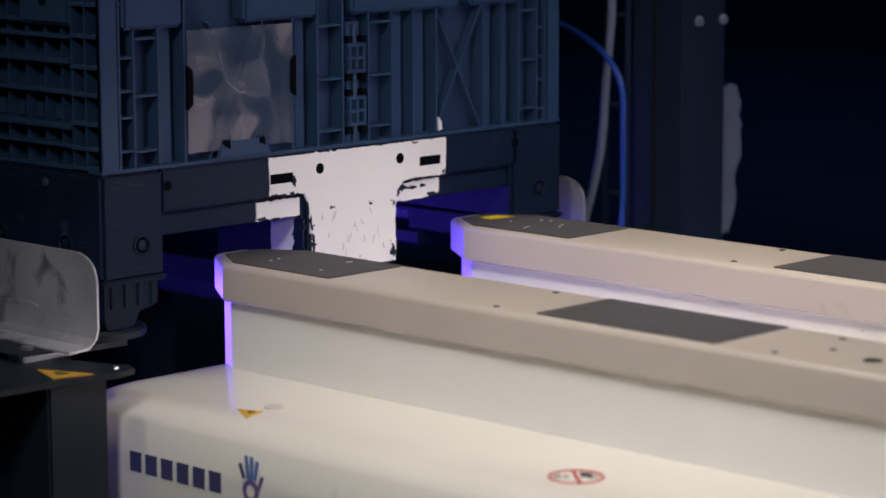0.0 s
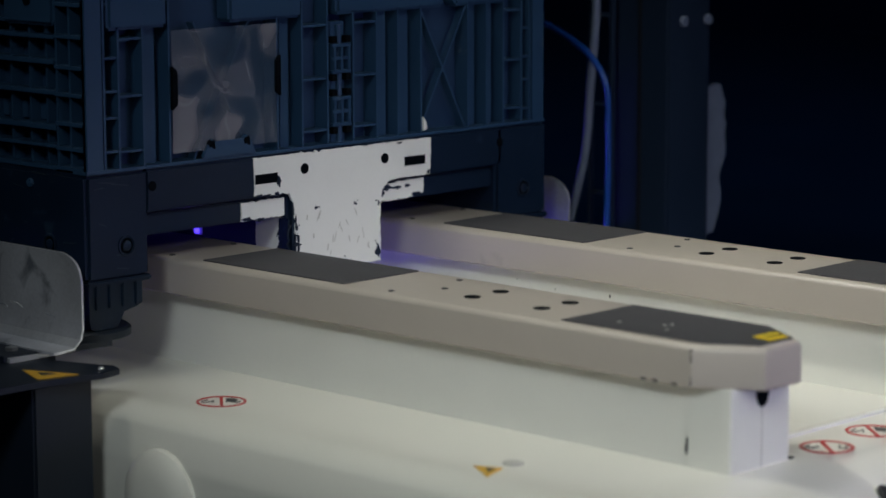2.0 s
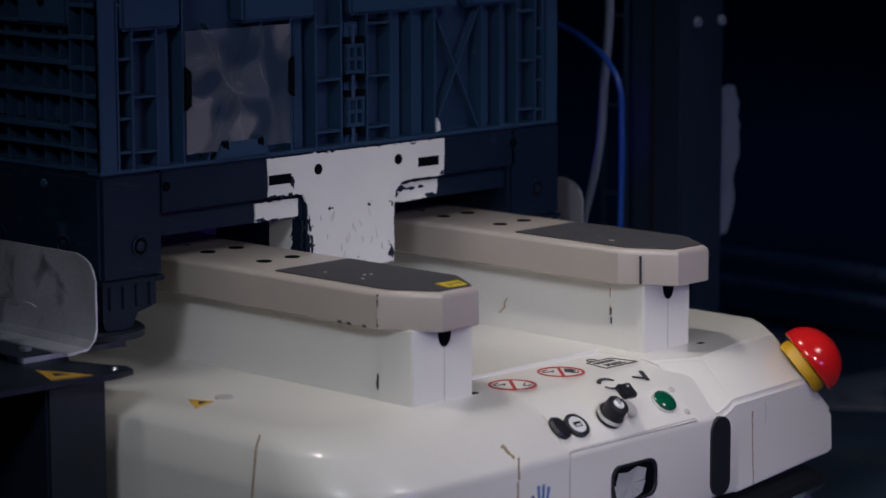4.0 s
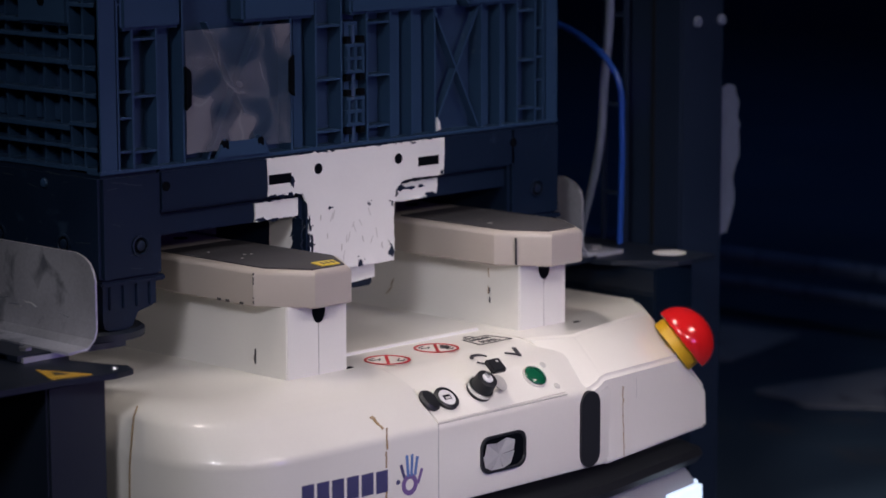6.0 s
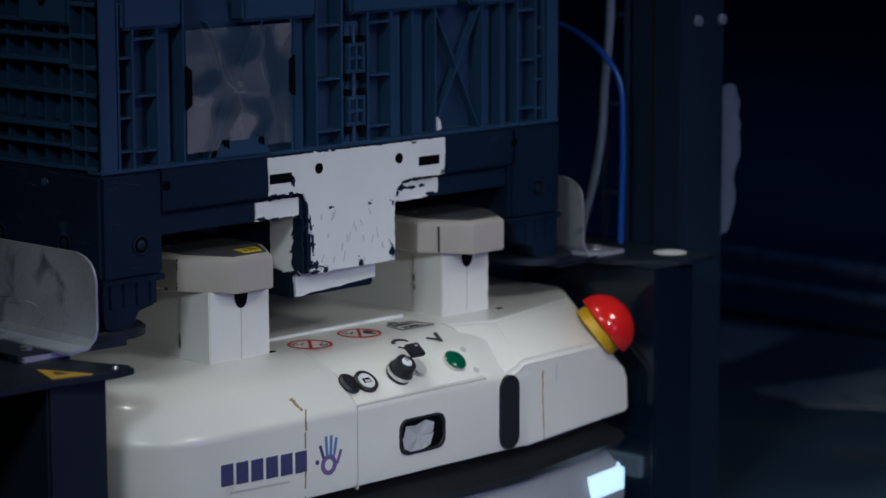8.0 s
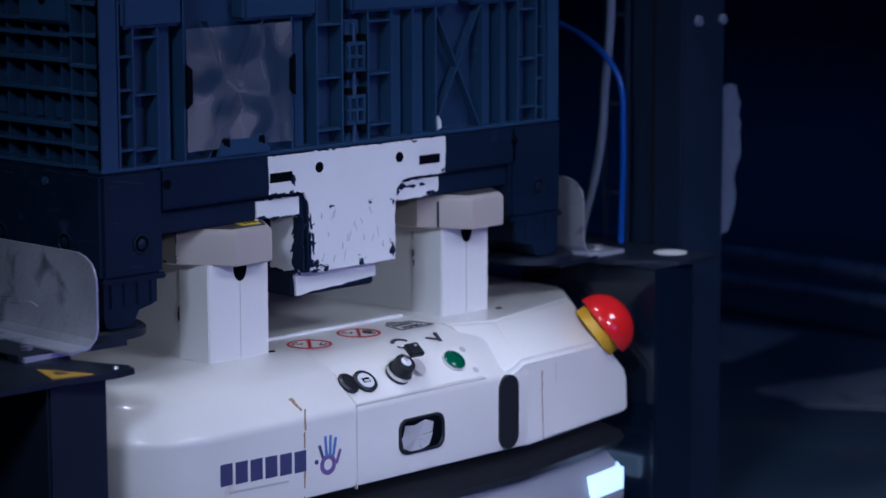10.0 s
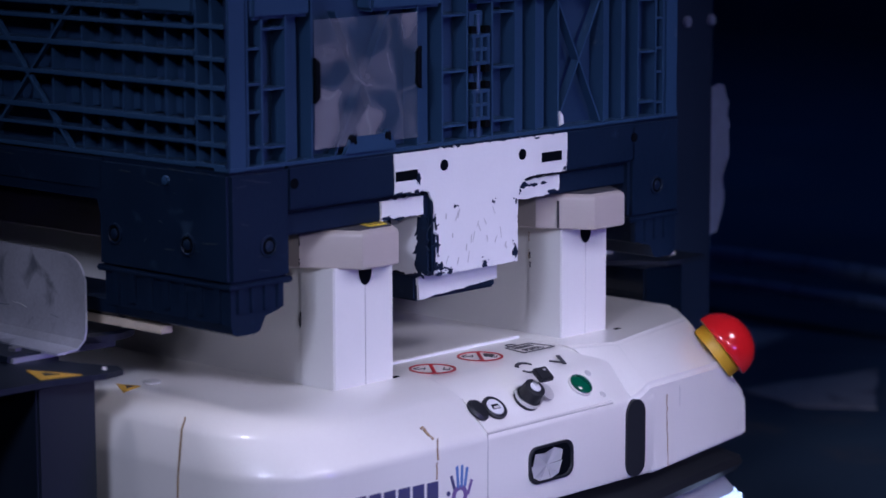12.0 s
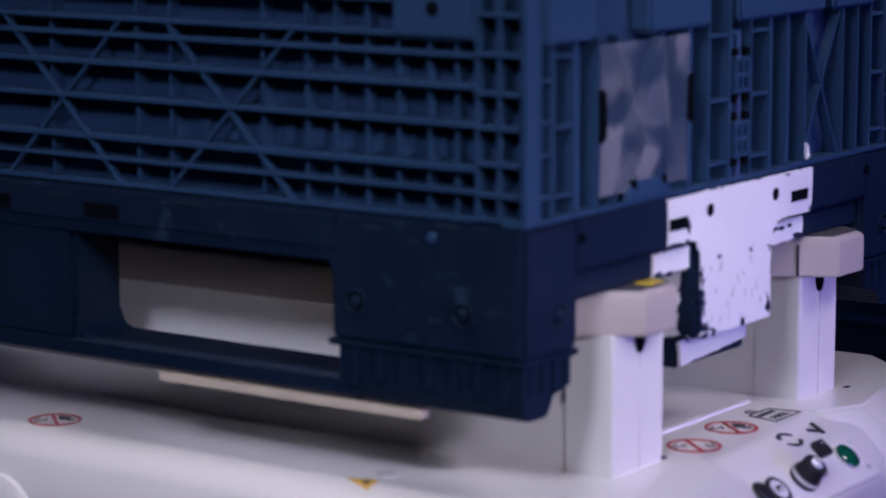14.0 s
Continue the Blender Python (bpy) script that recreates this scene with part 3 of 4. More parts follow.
            strip((*p, deck_z(p[1])), (*q, deck_z(q[1])), 0.002 + 0.0006 * j, 0.0014, fall, bm)
        part("arrow_symbol", bm, INK, robot)
    bm = strip((0.493, -0.040, deck_z(-0.040)), (0.509, -0.050, deck_z(-0.050)), 0.0025, 0.0015, fall)
    strip((0.517, -0.033, deck_z(-0.033)), (0.507, -0.053, deck_z(-0.053)), 0.005, 0.0015, fall, bm)
    part("tick_symbol", bm, INK, robot)
    for y in (0.193, 1.095):
        part("warning_sticker", prism([(-0.006, y - 0.014), (0.030, y - 0.002), (0.018, y + 0.028)], "z", DECK - 0.001, DECK + 0.0008), AMBER, robot, "faded yellow warning triangle")
        part("symbol", prism([(0.008, y - 0.003), (0.022, y + 0.001), (0.018, y + 0.011)], "z", DECK, DECK + 0.0012), INK, robot)
        part("deck_plug", turn([(0, 0), (0.011, 0), (0.011, 0.002), (0.009, 0.003), (0, 0.003)], (0.052, y + 0.004, DECK), (0, 0, 1)), GREY, robot, "", True)
    return robot


def text(name, words, size, place, material, parent):
    cu = bpy.data.curves.new(name, "FONT")
    cu.body, cu.size, cu.extrude = words, size, 0.0004
    tmp = new(name, cu)
    me = bpy.data.meshes.new_from_object(tmp.evaluated_get(bpy.context.evaluated_depsgraph_get()))
    bpy.data.objects.remove(tmp)
    me.materials.append(material)
    ob = new(name, me)
    ob.parent = parent
    o = home(parent)
    ob.location = Vector(place) + Vector((0, 0, FLOOR)) - o
    return ob


def cap_plan(x0, w, y0, y1, c=0.042, d=0.062, cf=0.047, far=0.069):
    """A beam's plan with cut corners at both ends."""
    x1 = x0 + w
    return [(x0 + c, y0), (x1 - c, y0), (x1, y0 + d), (x1, y1 - far), (x1 - cf, y1), (x0 + cf, y1), (x0, y1 - far), (x0, y0 + d)]


def build_beam(robot, x0):
    """One lifting beam: the white box girder, its grey cap, grip pads, bolts and marks. x0: the cap's low side."""
    w = 0.143
    top, low = -0.112, -0.157
    b = x0 + (0.018 if x0 < 0.4 else 0.022)
    e = b + (0.098 if x0 < 0.4 else 0.090)
    y0 = 0.004 if x0 < 0.4 else 0.018
    beam = part("lifting_beam", prism([(b + 0.002, y0 + 0.052), (e - 0.002, y0 + 0.052), (e - 0.002, 1.301), (e - 0.036, 1.352), (b + 0.036, 1.352), (b + 0.002, 1.301)], "z", -0.335, low + 0.002, 0.0016), BEAM, robot, "white box-section lifting beam", False)
    part("end_post", prism([(b, y0), (e, y0), (e, y0 + 0.056), (b, y0 + 0.056)], "z", -0.335, low + 0.0015, 0.0014), BEAM, beam, "white end post of the beam")
    cap = loft([[(*p, z) for p in cap_plan(x0 + i, w - 2 * i, -0.020 + i, 1.361 - i)] for z, i in
                ((low, 0.002), (low + 0.002, 0.0), (top - 0.007, 0.0), (top - 0.0035, 0.001), (top - 0.001, 0.0034), (top, 0.007))])
    part("cap", cap, CAP, beam, "warm grey rounded cap", True)
    part("grip_pad", prism([(x0 + 0.046, -0.012), (x0 + w - 0.046, -0.012), (x0 + w - 0.011, 0.045), (x0 + w - 0.011, 0.226), (x0 + 0.013, 0.226), (x0 + 0.013, 0.040)], "z", top - 0.002, top + 0.0016), PAD, beam, "dark grip pad")
    part("grip_pad", prism([(x0 + 0.012, 0.555), (x0 + w - 0.010, 0.555), (x0 + w - 0.010, 0.798), (x0 + 0.012, 0.798)], "z", top - 0.002, top + 0.0016), PAD, beam, "dark grip pad")
    part("grip_pad", prism([(x0 + 0.013, 1.122), (x0 + w - 0.011, 1.122), (x0 + w - 0.011, 1.285), (x0 + w - 0.046, 1.340), (x0 + 0.046, 1.340), (x0 + 0.013, 1.288)], "z", top - 0.002, top + 0.0016), PAD, beam, "dark grip pad")
    for dx in (0.052, 0.098):
        for y in (0.289, 0.392):
            part("bolt_hole", turn([(0, 0), (0.0095, 0), (0.0095, 0.0012), (0, 0.0012)], (x0 + dx, y, top - 0.0004), (0, 0, 1), 24), HOLE, beam)
    for dx, y in ((0.018, 0.485), (0.122, 0.478), (0.016, 0.86), (0.124, 0.87), (0.07, 0.452)):
        part("screw", turn([(0, 0), (0.0042, 0), (0.0036, 0.0012), (0, 0.0012)], (x0 + dx, y, top - 0.0002), (0, 0, 1), 14), INK, beam)
    rnd = random.Random(int(x0 * 1000))
    for k in range(9):
        y = rnd.choice((rnd.uniform(1.15, 1.27), rnd.uniform(0.06, 0.2), rnd.uniform(1.15, 1.27)))
        part("paint_fleck", turn([(0, 0), (0.0022, 0), (0.0018, 0.0006), (0, 0.0006)], (x0 + rnd.uniform(0.03, 0.11), y, top + 0.0015), (0, 0, 1), 8), GREY, beam)
    # end plate joint, key-hole mouth and seam on the end face
    part("seam", box((b + e) / 2 + 0.0015, (b + e) / 2 + 0.0021, y0 - 0.0008, y0 + 0.0005, -0.335, low - 0.022), GREY, beam)
    cx, n = (b + e) / 2 + 0.002, 14
    arc = [(cx + 0.0105 * math.cos(math.pi * (1 + k / n)), low - 0.006 + 0.017 * math.sin(math.pi * (1 + k / n))) for k in range(n + 1)]
    part("mouth", prism([(cx - 0.0105, low)] + arc[0:] + [(cx + 0.0105, low)], "y", y0 - 0.0010, y0 + 0.0020), HOLE, beam, "dark half-round mouth")
    # scuffs
    if x0 < 0.4:
        for z, h in ((0.004, 0.004), (0.010, 0.002), (0.027, 0.009), (0.038, 0.003)):
            part("scuff", box(x0 - 0.0004, x0 + 0.002, 0.0412, 0.0424, low + z, low + z + h), INK, beam)
        for y in (0.060, 0.085, 0.10):
            part("scuff", box(x0 - 0.0004, x0 + 0.002, y, y + 0.006 + 0.02 * (y - 0.06), low + 0.001, low + 0.004), INK, beam)
        part("scuff", prism(chip(0.0602, -0.222, 0.0035, 0.020, 77), "x", b - 0.0006, b + 0.001), INK, beam)
        s = part("label", prism([(x0 + 0.066, -0.006), (x0 + 0.094, -0.008), (x0 + 0.106, 0.018), (x0 + 0.072, 0.020)], "z", top + 0.001, top + 0.0024), YELLOW, beam, "torn yellow label")
        for k in range(3):
            part("text_bar", strip((x0 + 0.076 + 0.008 * k, -0.001, top + 0.0023), (x0 + 0.080 + 0.008 * k, 0.012, top + 0.0023), 0.0030, 0.0004, (0, 0, 1)), INK, s)
    else:
        part("scuff", strip((x0 + 0.0155, 0.0178, low + 0.002), (x0 + 0.0150, 0.0178, top - 0.008), 0.0028, 0.0012, (-0.83, -0.56, 0)), INK, beam)
        wear = random.Random(29)
        for p, q, w in (((0.248, -0.2010), (0.254, -0.2095), 0.0012), ((0.254, -0.2095), (0.252, -0.2130), 0.0010), ((0.252, -0.2130), (0.263, -0.2230), 0.0012), ((0.0726, -0.166), (0.0724, -0.178), 0.0010), ((0.0728, -0.189), (0.0732, -0.2016), 0.0008)):
            part("scuff", strip((b - 0.0001, *p), (b - 0.0001, *q), w, 0.0004, (-1, 0, 0)), RUST, beam)
        for k in range(9):
            y, z = wear.uniform(0.07, 0.9), wear.uniform(-0.235, -0.165)
            part("scuff", prism(chip(y, z, wear.uniform(0.0012, 0.003), wear.uniform(0.0015, 0.006), k, 7), "x", b - 0.0004, b + 0.001), wear.choice((INK, RUST, GREY)), beam)
        part("label", prism([(x0 + 0.060, 1.300), (x0 + 0.100, 1.296), (x0 + 0.092, 1.318), (x0 + 0.062, 1.322)], "z", top + 0.001, top + 0.0024), YELLOW, beam, "torn yellow label")
        for y, z in ((0.0705, -0.212), (0.071, -0.200)):
            part("scuff", box(b - 0.0006, b + 0.001, y - 0.001, y + 0.001, z, z + 0.008), INK, beam)
    return beam


robot = build_robot()
beams = [build_beam(robot, 0.146), build_beam(robot, 0.561)]


# ---- the container ----
def build_container():
    L, W, TOP = 1.2, 0.8, 0.66
    crate = thing("plastic_container", 0.4, 0.6, "slate grey ribbed folding plastic container on a black plastic pallet base", "container")
    # the black base: deck, skirts, corner and middle feet, runners
    part("base_deck", box(0.012, W - 0.012, 0.012, L - 0.012, -0.040, 0.0, 0.003), BASE, crate)
    for y0, y1 in ((0.0, 0.016), (L - 0.016, L)):
        part("base_skirt", box(0.09, W - 0.09, y0, y1, -0.049, 0.003, 0.003), BASE, crate)
        part("base_ledge", box(0.093, W - 0.098, y0 + 0.010 if y0 < 0.5 else y0 - 0.004, y1 + 0.004 if y0 < 0.5 else y1 - 0.010, -0.078, -0.052, 0.002), BASE, crate)
    for x0, x1 in ((0.0, 0.016), (W - 0.016, W)):
        part("base_skirt", box(x0, x1, 0.215, L - 0.215, -0.036, 0.003, 0.003), BASE, crate)
        part("base_ledge", prism([(0.215, -0.030), (0.60, -0.030), (L - 0.215, -0.030), (L - 0.228, -0.046), (0.228, -0.046)], "x", x0 + 0.002, x1 - 0.002), BASE, crate)
    for x0, x1 in ((0.001, 0.0155), (W - 0.0155, W - 0.001)):
        for yc, sy in ((0.224, 1), (L - 0.224, -1)):
            curve = [(yc + sy * 0.024 * (1 - math.cos(q)), -0.036 - 0.024 * (1 - math.sin(q))) for q in [k * math.pi / 12 for k in range(7)]]
            part("fillet", prism([(yc - sy * 0.003, -0.030)] + [(yc - sy * 0.003, -0.060)] + curve + [(yc + sy * 0.024, -0.030)], "x", x0, x1), BASE, crate)
    for fx in (0, 1):
        for fy in (0, 1):
            x0, x1 = (0.0, 0.094) if fx == 0 else (W - 0.102, W)
            y0, y1 = (0.0, 0.226) if fy == 0 else (L - 0.226, L)
            foot = part("corner_foot", box(x0, x1, y0, y1, -0.124, 0.004, 0.005), BASE, crate, "scuffed black corner foot", True)
            part("lip", box(x0 - 0.001, x1 + 0.002, y0 - 0.001, y1 + 0.004, -0.129, -0.122, 0.002), BASE, foot)
            px = [(0.0035, -0.127), (0.084, -0.127), (0.078, -0.158), (0.056, -0.163), (0.047, -0.179), (0.040, -0.1812), (0.012, -0.1812), (0.006, -0.178), (0.0035, -0.168)]
            if fx:
                px = [(W - p[0], p[1]) for p in px]
            part("sole", prism(px, "y", y0 + 0.0035, y1 - 0.008), BASE, foot)
            ox = x0 + 0.001 if fx == 0 else x1 - 0.001
            for k in range(7):
                y = y0 + 0.018 + 0.029 * k
                part("sole_rib", box(ox - 0.0005, ox + 0.008, y, y + 0.011, -0.168 + 0.006 * (k % 2), -0.126, 0.001), BASE, foot)
            oy = y0 + 0.001 if fy == 0 else y1 - 0.001
            for k in range(4):
                x = x0 + 0.012 + 0.020 * k
                part("sole_rib", box(x, x + 0.010, oy - 0.0005, oy + 0.008, -0.156, -0.126, 0.001), BASE, foot)
            sx = -1 if fx == 0 else 1
            for y in ((y0 + 0.069, y0 + 0.195) if fy == 0 else (y1 - 0.069, y1 - 0.195)):
                bolt(foot, (x0 if fx == 0 else x1, y, -0.083), (sx, 0, 0))
            sy = -1 if fy == 0 else 1
            bolt(foot, ((0.058 if fx == 0 else 0.752), y0 if fy == 0 else y1, -0.084), (0, sy, 0))
            part("peg", turn([(0, -0.002), (0.006, -0.002), (0.006, 0.0012), (0, 0.0012)], ((0.099 if fx == 0 else 0.705), y0 if fy == 0 else y1, -0.0175), (0, sy, 0), 16), HOLE, foot)
            part("peg", turn([(0, -0.002), (0.006, -0.002), (0.005, 0.003), (0, 0.004)], (x0 if fx == 0 else x1, y0 + 0.104 if fy == 0 else y1 - 0.104, -0.013), (sx, 0, 0), 16), CRATE, foot)
    for x0, x1 in ((0.004, 0.080), (W - 0.080, W - 0.004)):
        part("runner", prism([(x0, -0.163), (x0 + 0.006, -0.1605), (x1, -0.1605), (x1, -0.178), (x1 - 0.008, -0.184), (x0 + 0.008, -0.184), (x0, -0.178)], "y", 0.20, L - 0.20), BASE, crate, "black runner under the feet")
        part("middle_foot", box(x0, x1, 0.568, 0.690, -0.165, -0.002, 0.006), BASE, crate, "", True)
        for yc, sy in ((0.568, -1), (0.690, 1)):
            curve = [(yc + sy * 0.020 * (1 - math.sin(q)), -0.1605 + 0.020 * (1 - math.cos(q))) for q in [k * math.pi / 12 for k in range(7)]]
            part("fillet", prism([(yc - sy * 0.003, -0.163)] + [(yc + sy * 0.020, -0.163)] + curve + [(yc - sy * 0.003, -0.1405)], "x", x0 + 0.003, x1 - 0.003), BASE, crate)
    for y0, deep in ((0.0, 0.170), (0.552, 0.096), (L - 0.170, 0.166)):
        part("middle_foot", box(0.318, 0.470, y0, y0 + deep, -0.152, -0.002, 0.006), BASE, crate, "", True)
    part("middle_runner", box(0.318, 0.462, 0.022, L - 0.022, -0.184, -0.150, 0.003), BASE, crate)
    part("painted_end", prism(ragged([(0.320, -0.153), (0.461, -0.153), (0.461, -0.173), (0.322, -0.182)], 0.012, 0.0006, 3), "y", 0.0185, 0.023), PAINT, crate, "white painted runner end")
    for y in (0.500, L - 0.547):
        for x in (0.0, W):
            part("slot", box(x - 0.0012, x + 0.0012, y, y + 0.047, -0.029, -0.014), HOLE, crate)
    part("runner_strip", box(0.006, 0.024, 0.125, 0.455, -0.1935, -0.184, 0.001), STRIP_BEIGE, crate, "pale strip under the runner")
    # pale scratches along the skirts and feet
    rnd = random.Random(17)
    for k in range(20):
        length, z = rnd.uniform(0.004, 0.026), rnd.choice((rnd.uniform(-0.012, 0.0), rnd.uniform(-0.115, -0.01)))
        if k % 3:
            y = rnd.uniform(0.01, 0.17)
            part("scratch", strip((-0.0001, y, z), (-0.0001, y + length, z + rnd.uniform(-0.004, 0.004)), rnd.uniform(0.0005, 0.0014), 0.0003, (-1, 0, 0)), SCRATCH, crate)
        else:
            x = rnd.uniform(0.004, 0.045)
            part("scratch", strip((x, -0.0001, z), (x + length, -0.0001, z + rnd.uniform(-0.004, 0.004)), rnd.uniform(0.0005, 0.0012), 0.0003, (0, -1, 0)), SCRATCH, crate)
    for k in range(9):
        y = rnd.uniform(0.23, 0.90)
        part("scratch", strip((-0.0001, y, rnd.uniform(-0.012, -0.002)), (-0.0001, y + rnd.uniform(0.01, 0.05), rnd.uniform(-0.012, -0.002)), 0.0010, 0.0003, (-1, 0, 0)), SCRATCH, crate)
    # white brushed paint on the middle of the front, with slots, holes and bare chips
    t0 = -0.0012
    shape = [(0.260, 0.0005), (0.5705, 0.0005), (0.5715, -0.020), (0.5695, -0.0475), (0.507, -0.0475), (0.492, -0.050), (0.482, -0.058), (0.478, -0.070),
             (0.4775, -0.151), (0.330, -0.152), (0.3265, -0.062), (0.318, -0.0475), (0.261, -0.047)]
    white = part("paint_patch", prism(ragged(shape, 0.0035, 0.0008, 11), "y", t0, 0.0018), PAINT, crate, "chipped white brushed paint on the front skirt and foot")
    part("paint_flap", prism(ragged([(0.246, -0.054), (0.325, -0.054), (0.325, -0.076), (0.247, -0.0775)], 0.004, 0.0010, 5), "y", 0.0075, 0.012), PAINT, white)
    part("paint_flap", prism(ragged([(0.482, -0.055), (0.566, -0.053), (0.566, -0.070), (0.545, -0.076), (0.482, -0.078)], 0.004, 0.0012, 6), "y", 0.0075, 0.012), PAINT, white)
    for x in (0.345, 0.486):
        part("hole", turn([(0, 0), (0.0068, 0), (0.0068, 0.0006), (0, 0.0006)], (x, t0 + 0.0001, -0.0195), (0, -1, 0), 24), HOLE, white)
    for x0, x1, z in ((0.262, 0.299, -0.026), (0.522, 0.560, -0.027)):
        part("slot", box(x0, x1, t0 - 0.0006, t0 + 0.003, z - 0.006, z + 0.006), HOLE, white)
    for k, (x, z, w, h) in enumerate(((0.301, -0.031, 0.008, 0.016), (0.268, -0.0465, 0.016, 0.005), (0.283, -0.0475, 0.014, 0.005), (0.298, -0.0465, 0.01, 0.006), (0.256, -0.075, 0.018, 0.007),
                                     (0.275, -0.0775, 0.02, 0.005), (0.499, -0.060, 0.020, 0.009), (0.516, -0.061, 0.022, 0.006), (0.535, -0.060, 0.016, 0.005), (0.490, -0.066, 0.010, 0.010), (0.364, -0.071, 0.006, 0.005), (0.433, -0.073, 0.006, 0.004),
                                     (0.474, -0.076, 0.005, 0.007), (0.355, -0.148, 0.012, 0.009), (0.417, -0.148, 0.011, 0.011), (0.472, -0.139, 0.010, 0.016), (0.338, -0.141, 0.013, 0.014), (0.513, -0.0015, 0.012, 0.003), (0.333, -0.112, 0.006, 0.03),
                                     (0.55, -0.072, 0.022, 0.006), (0.336, -0.150, 0.018, 0.006), (0.566, -0.044, 0.006, 0.008))):
        front = t0 if not (z < -0.053 and (x < 0.325 or x > 0.48)) else 0.0075
        part("chip", prism(chip(x, z, w, h, k), "y", front - 0.0006, front + 0.001), BASE, white)
        near = random.Random(60 + k)
        for j in range(2 if w * h < 0.00006 else 4):
            dx, dz = near.uniform(-0.9, 0.9) * w, near.uniform(-0.2, 1.0) * h
            if front < 0 and 0.333 < x + dx < 0.475:
                part("chip", prism(chip(x + dx, z + dz, near.uniform(0.0015, 0.0045), near.uniform(0.0012, 0.004), j, 8), "y", front - 0.0005, front + 0.001), BASE, white)
    edge = random.Random(71)
    for k in range(7):
        part("chip", prism(chip(0.3300 + edge.uniform(-0.002, 0.001), -0.086 - 0.0098 * k + edge.uniform(-0.003, 0.003), edge.uniform(0.003, 0.009), edge.uniform(0.006, 0.020), 90 + k, 19), "y", t0 - 0.0006, t0 + 0.001), BASE, white)
    rnd = random.Random(8)
    for k in range(20):
        x, z = rnd.uniform(0.340, 0.470), rnd.uniform(-0.135, -0.075)
        part("smudge", strip((x, t0, z), (x + rnd.uniform(-0.006, 0.006), t0, z - rnd.uniform(0.005, 0.014)), rnd.uniform(0.0008, 0.0018), 0.0003, (0, -1, 0)), GREY, white)
    # bare, half painted flank of the middle foot
    part("paint_flank", prism(ragged([(0.006, -0.080), (0.060, -0.080), (0.060, -0.150), (0.006, -0.150)], 0.004, 0.0012, 31), "x", 0.3165, 0.319), PAINT, white, "half scraped white paint")
    part("bare_streak", prism(ragged([(0.0000, -0.081), (0.015, -0.081), (0.018, -0.115), (0.021, -0.149), (0.0000, -0.149)], 0.0025, 0.0030, 33), "x", 0.3160, 0.319), BASE, white, "bare black streak")
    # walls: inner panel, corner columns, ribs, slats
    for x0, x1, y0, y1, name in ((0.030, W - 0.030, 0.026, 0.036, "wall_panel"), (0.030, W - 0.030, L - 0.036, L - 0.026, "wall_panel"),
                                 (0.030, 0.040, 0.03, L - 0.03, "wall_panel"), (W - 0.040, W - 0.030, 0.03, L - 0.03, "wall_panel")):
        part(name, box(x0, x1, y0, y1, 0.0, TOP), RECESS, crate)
    for x0, x1 in ((0.002, 0.0315), (W - 0.030, W - 0.002)):
        for y0, y1 in ((0.002, 0.008), (L - 0.008, L - 0.002)):
            part("corner_column", box(x0, x1, y0, y1, 0.002, TOP, 0.003), CRATE, crate, "smooth corner column", True)
    front, back = 0.003, 0.027

    def upright(x, z0, z1, w=0.0030, deep=0.0):
        part("rib", box(x - w / 2, x + w / 2, front + deep, back, z0, z1), CRATE, crate)

    def level(x0, x1, z, w=0.0030):
        part("rib", box(x0, x1, front + 0.0015, back, z - w / 2, z + w / 2), CRATE, crate)
    part("bottom_rail", box(0.003, W - 0.003, 0.0015, back, 0.0035, 0.0075), CRATE, crate)
    for x in (0.0325, 0.0545, 0.0915, 0.1315, 0.305, 0.347, 0.3905, 0.4355, 0.4775, 0.516, 0.558, 0.647, 0.683, 0.716, 0.752, 0.768):
        upright(x, 0.006, 0.60)
    for x, w in ((0.110, 0.016), (0.326, 0.014), (0.497, 0.014), (0.536, 0.016), (0.665, 0.012), (0.699, 0.010)):
        upright(x, 0.006, 0.60, w, 0.012)
    for z in (0.0275, 0.067, 0.098, 0.137, 0.20, 0.26):
        level(0.0325, 0.0545, z)
        level(0.752, 0.768, z - 0.004)
    for z in (0.026, 0.091, 0.158, 0.24):
        level(0.0545, 0.0915, z)
        level(0.716, 0.752, z)
        level(0.347, 0.3905, z - 0.001)
        level(0.4355, 0.4775, z - 0.001)
    for x0, x1 in ((0.558, 0.647), (0.172, 0.262)):
        for a, b in (((x0, 0.006), (x1, 0.172)), ((x1, 0.006), (x0, 0.172))):
            part("brace", strip((a[0], 0.020, a[1]), (b[0], 0.018, b[1]), 0.0028, 0.012, (0, -1, 0)), CRATE, crate)
    # smooth latch blocks across the top of the view
    for x0, x1 in ((0.038, 0.128), (0.225, 0.345), (0.405, 0.60), (0.62, 0.72)):
        part("latch_block", box(x0, x1, 0.0, back, 0.169, 0.245, 0.004), CRATE, crate, "smooth moulded latch block", True)
    # centre hinge
    hinge = part("hinge", box(0.400, 0.426, 0.010, back, 0.006, 0.16, 0.001), CRATE, crate, "moulded centre hinge")
    part("hinge_pin", turn([(0, 0), (0.004, 0), (0.004, 0.150), (0, 0.150)], (0.4135, 0.008, 0.006), (0, 0, 1), 14), CRATE, hinge, "", True)
    for z in (0.047, 0.114):
        for dx in (-0.0125, 0.0, 0.0125):
            part("knuckle", box(0.4135 + dx - 0.0022, 0.4135 + dx + 0.0022, 0.0, 0.012, z - 0.017, z + 0.017, 0.0008), CRATE, hinge)
        for dz in (-0.0165, 0.0, 0.0165):
            part("knuckle", box(0.397, 0.430, 0.001, 0.012, z + dz - 0.0022, z + dz + 0.0022, 0.0006), CRATE, hinge)
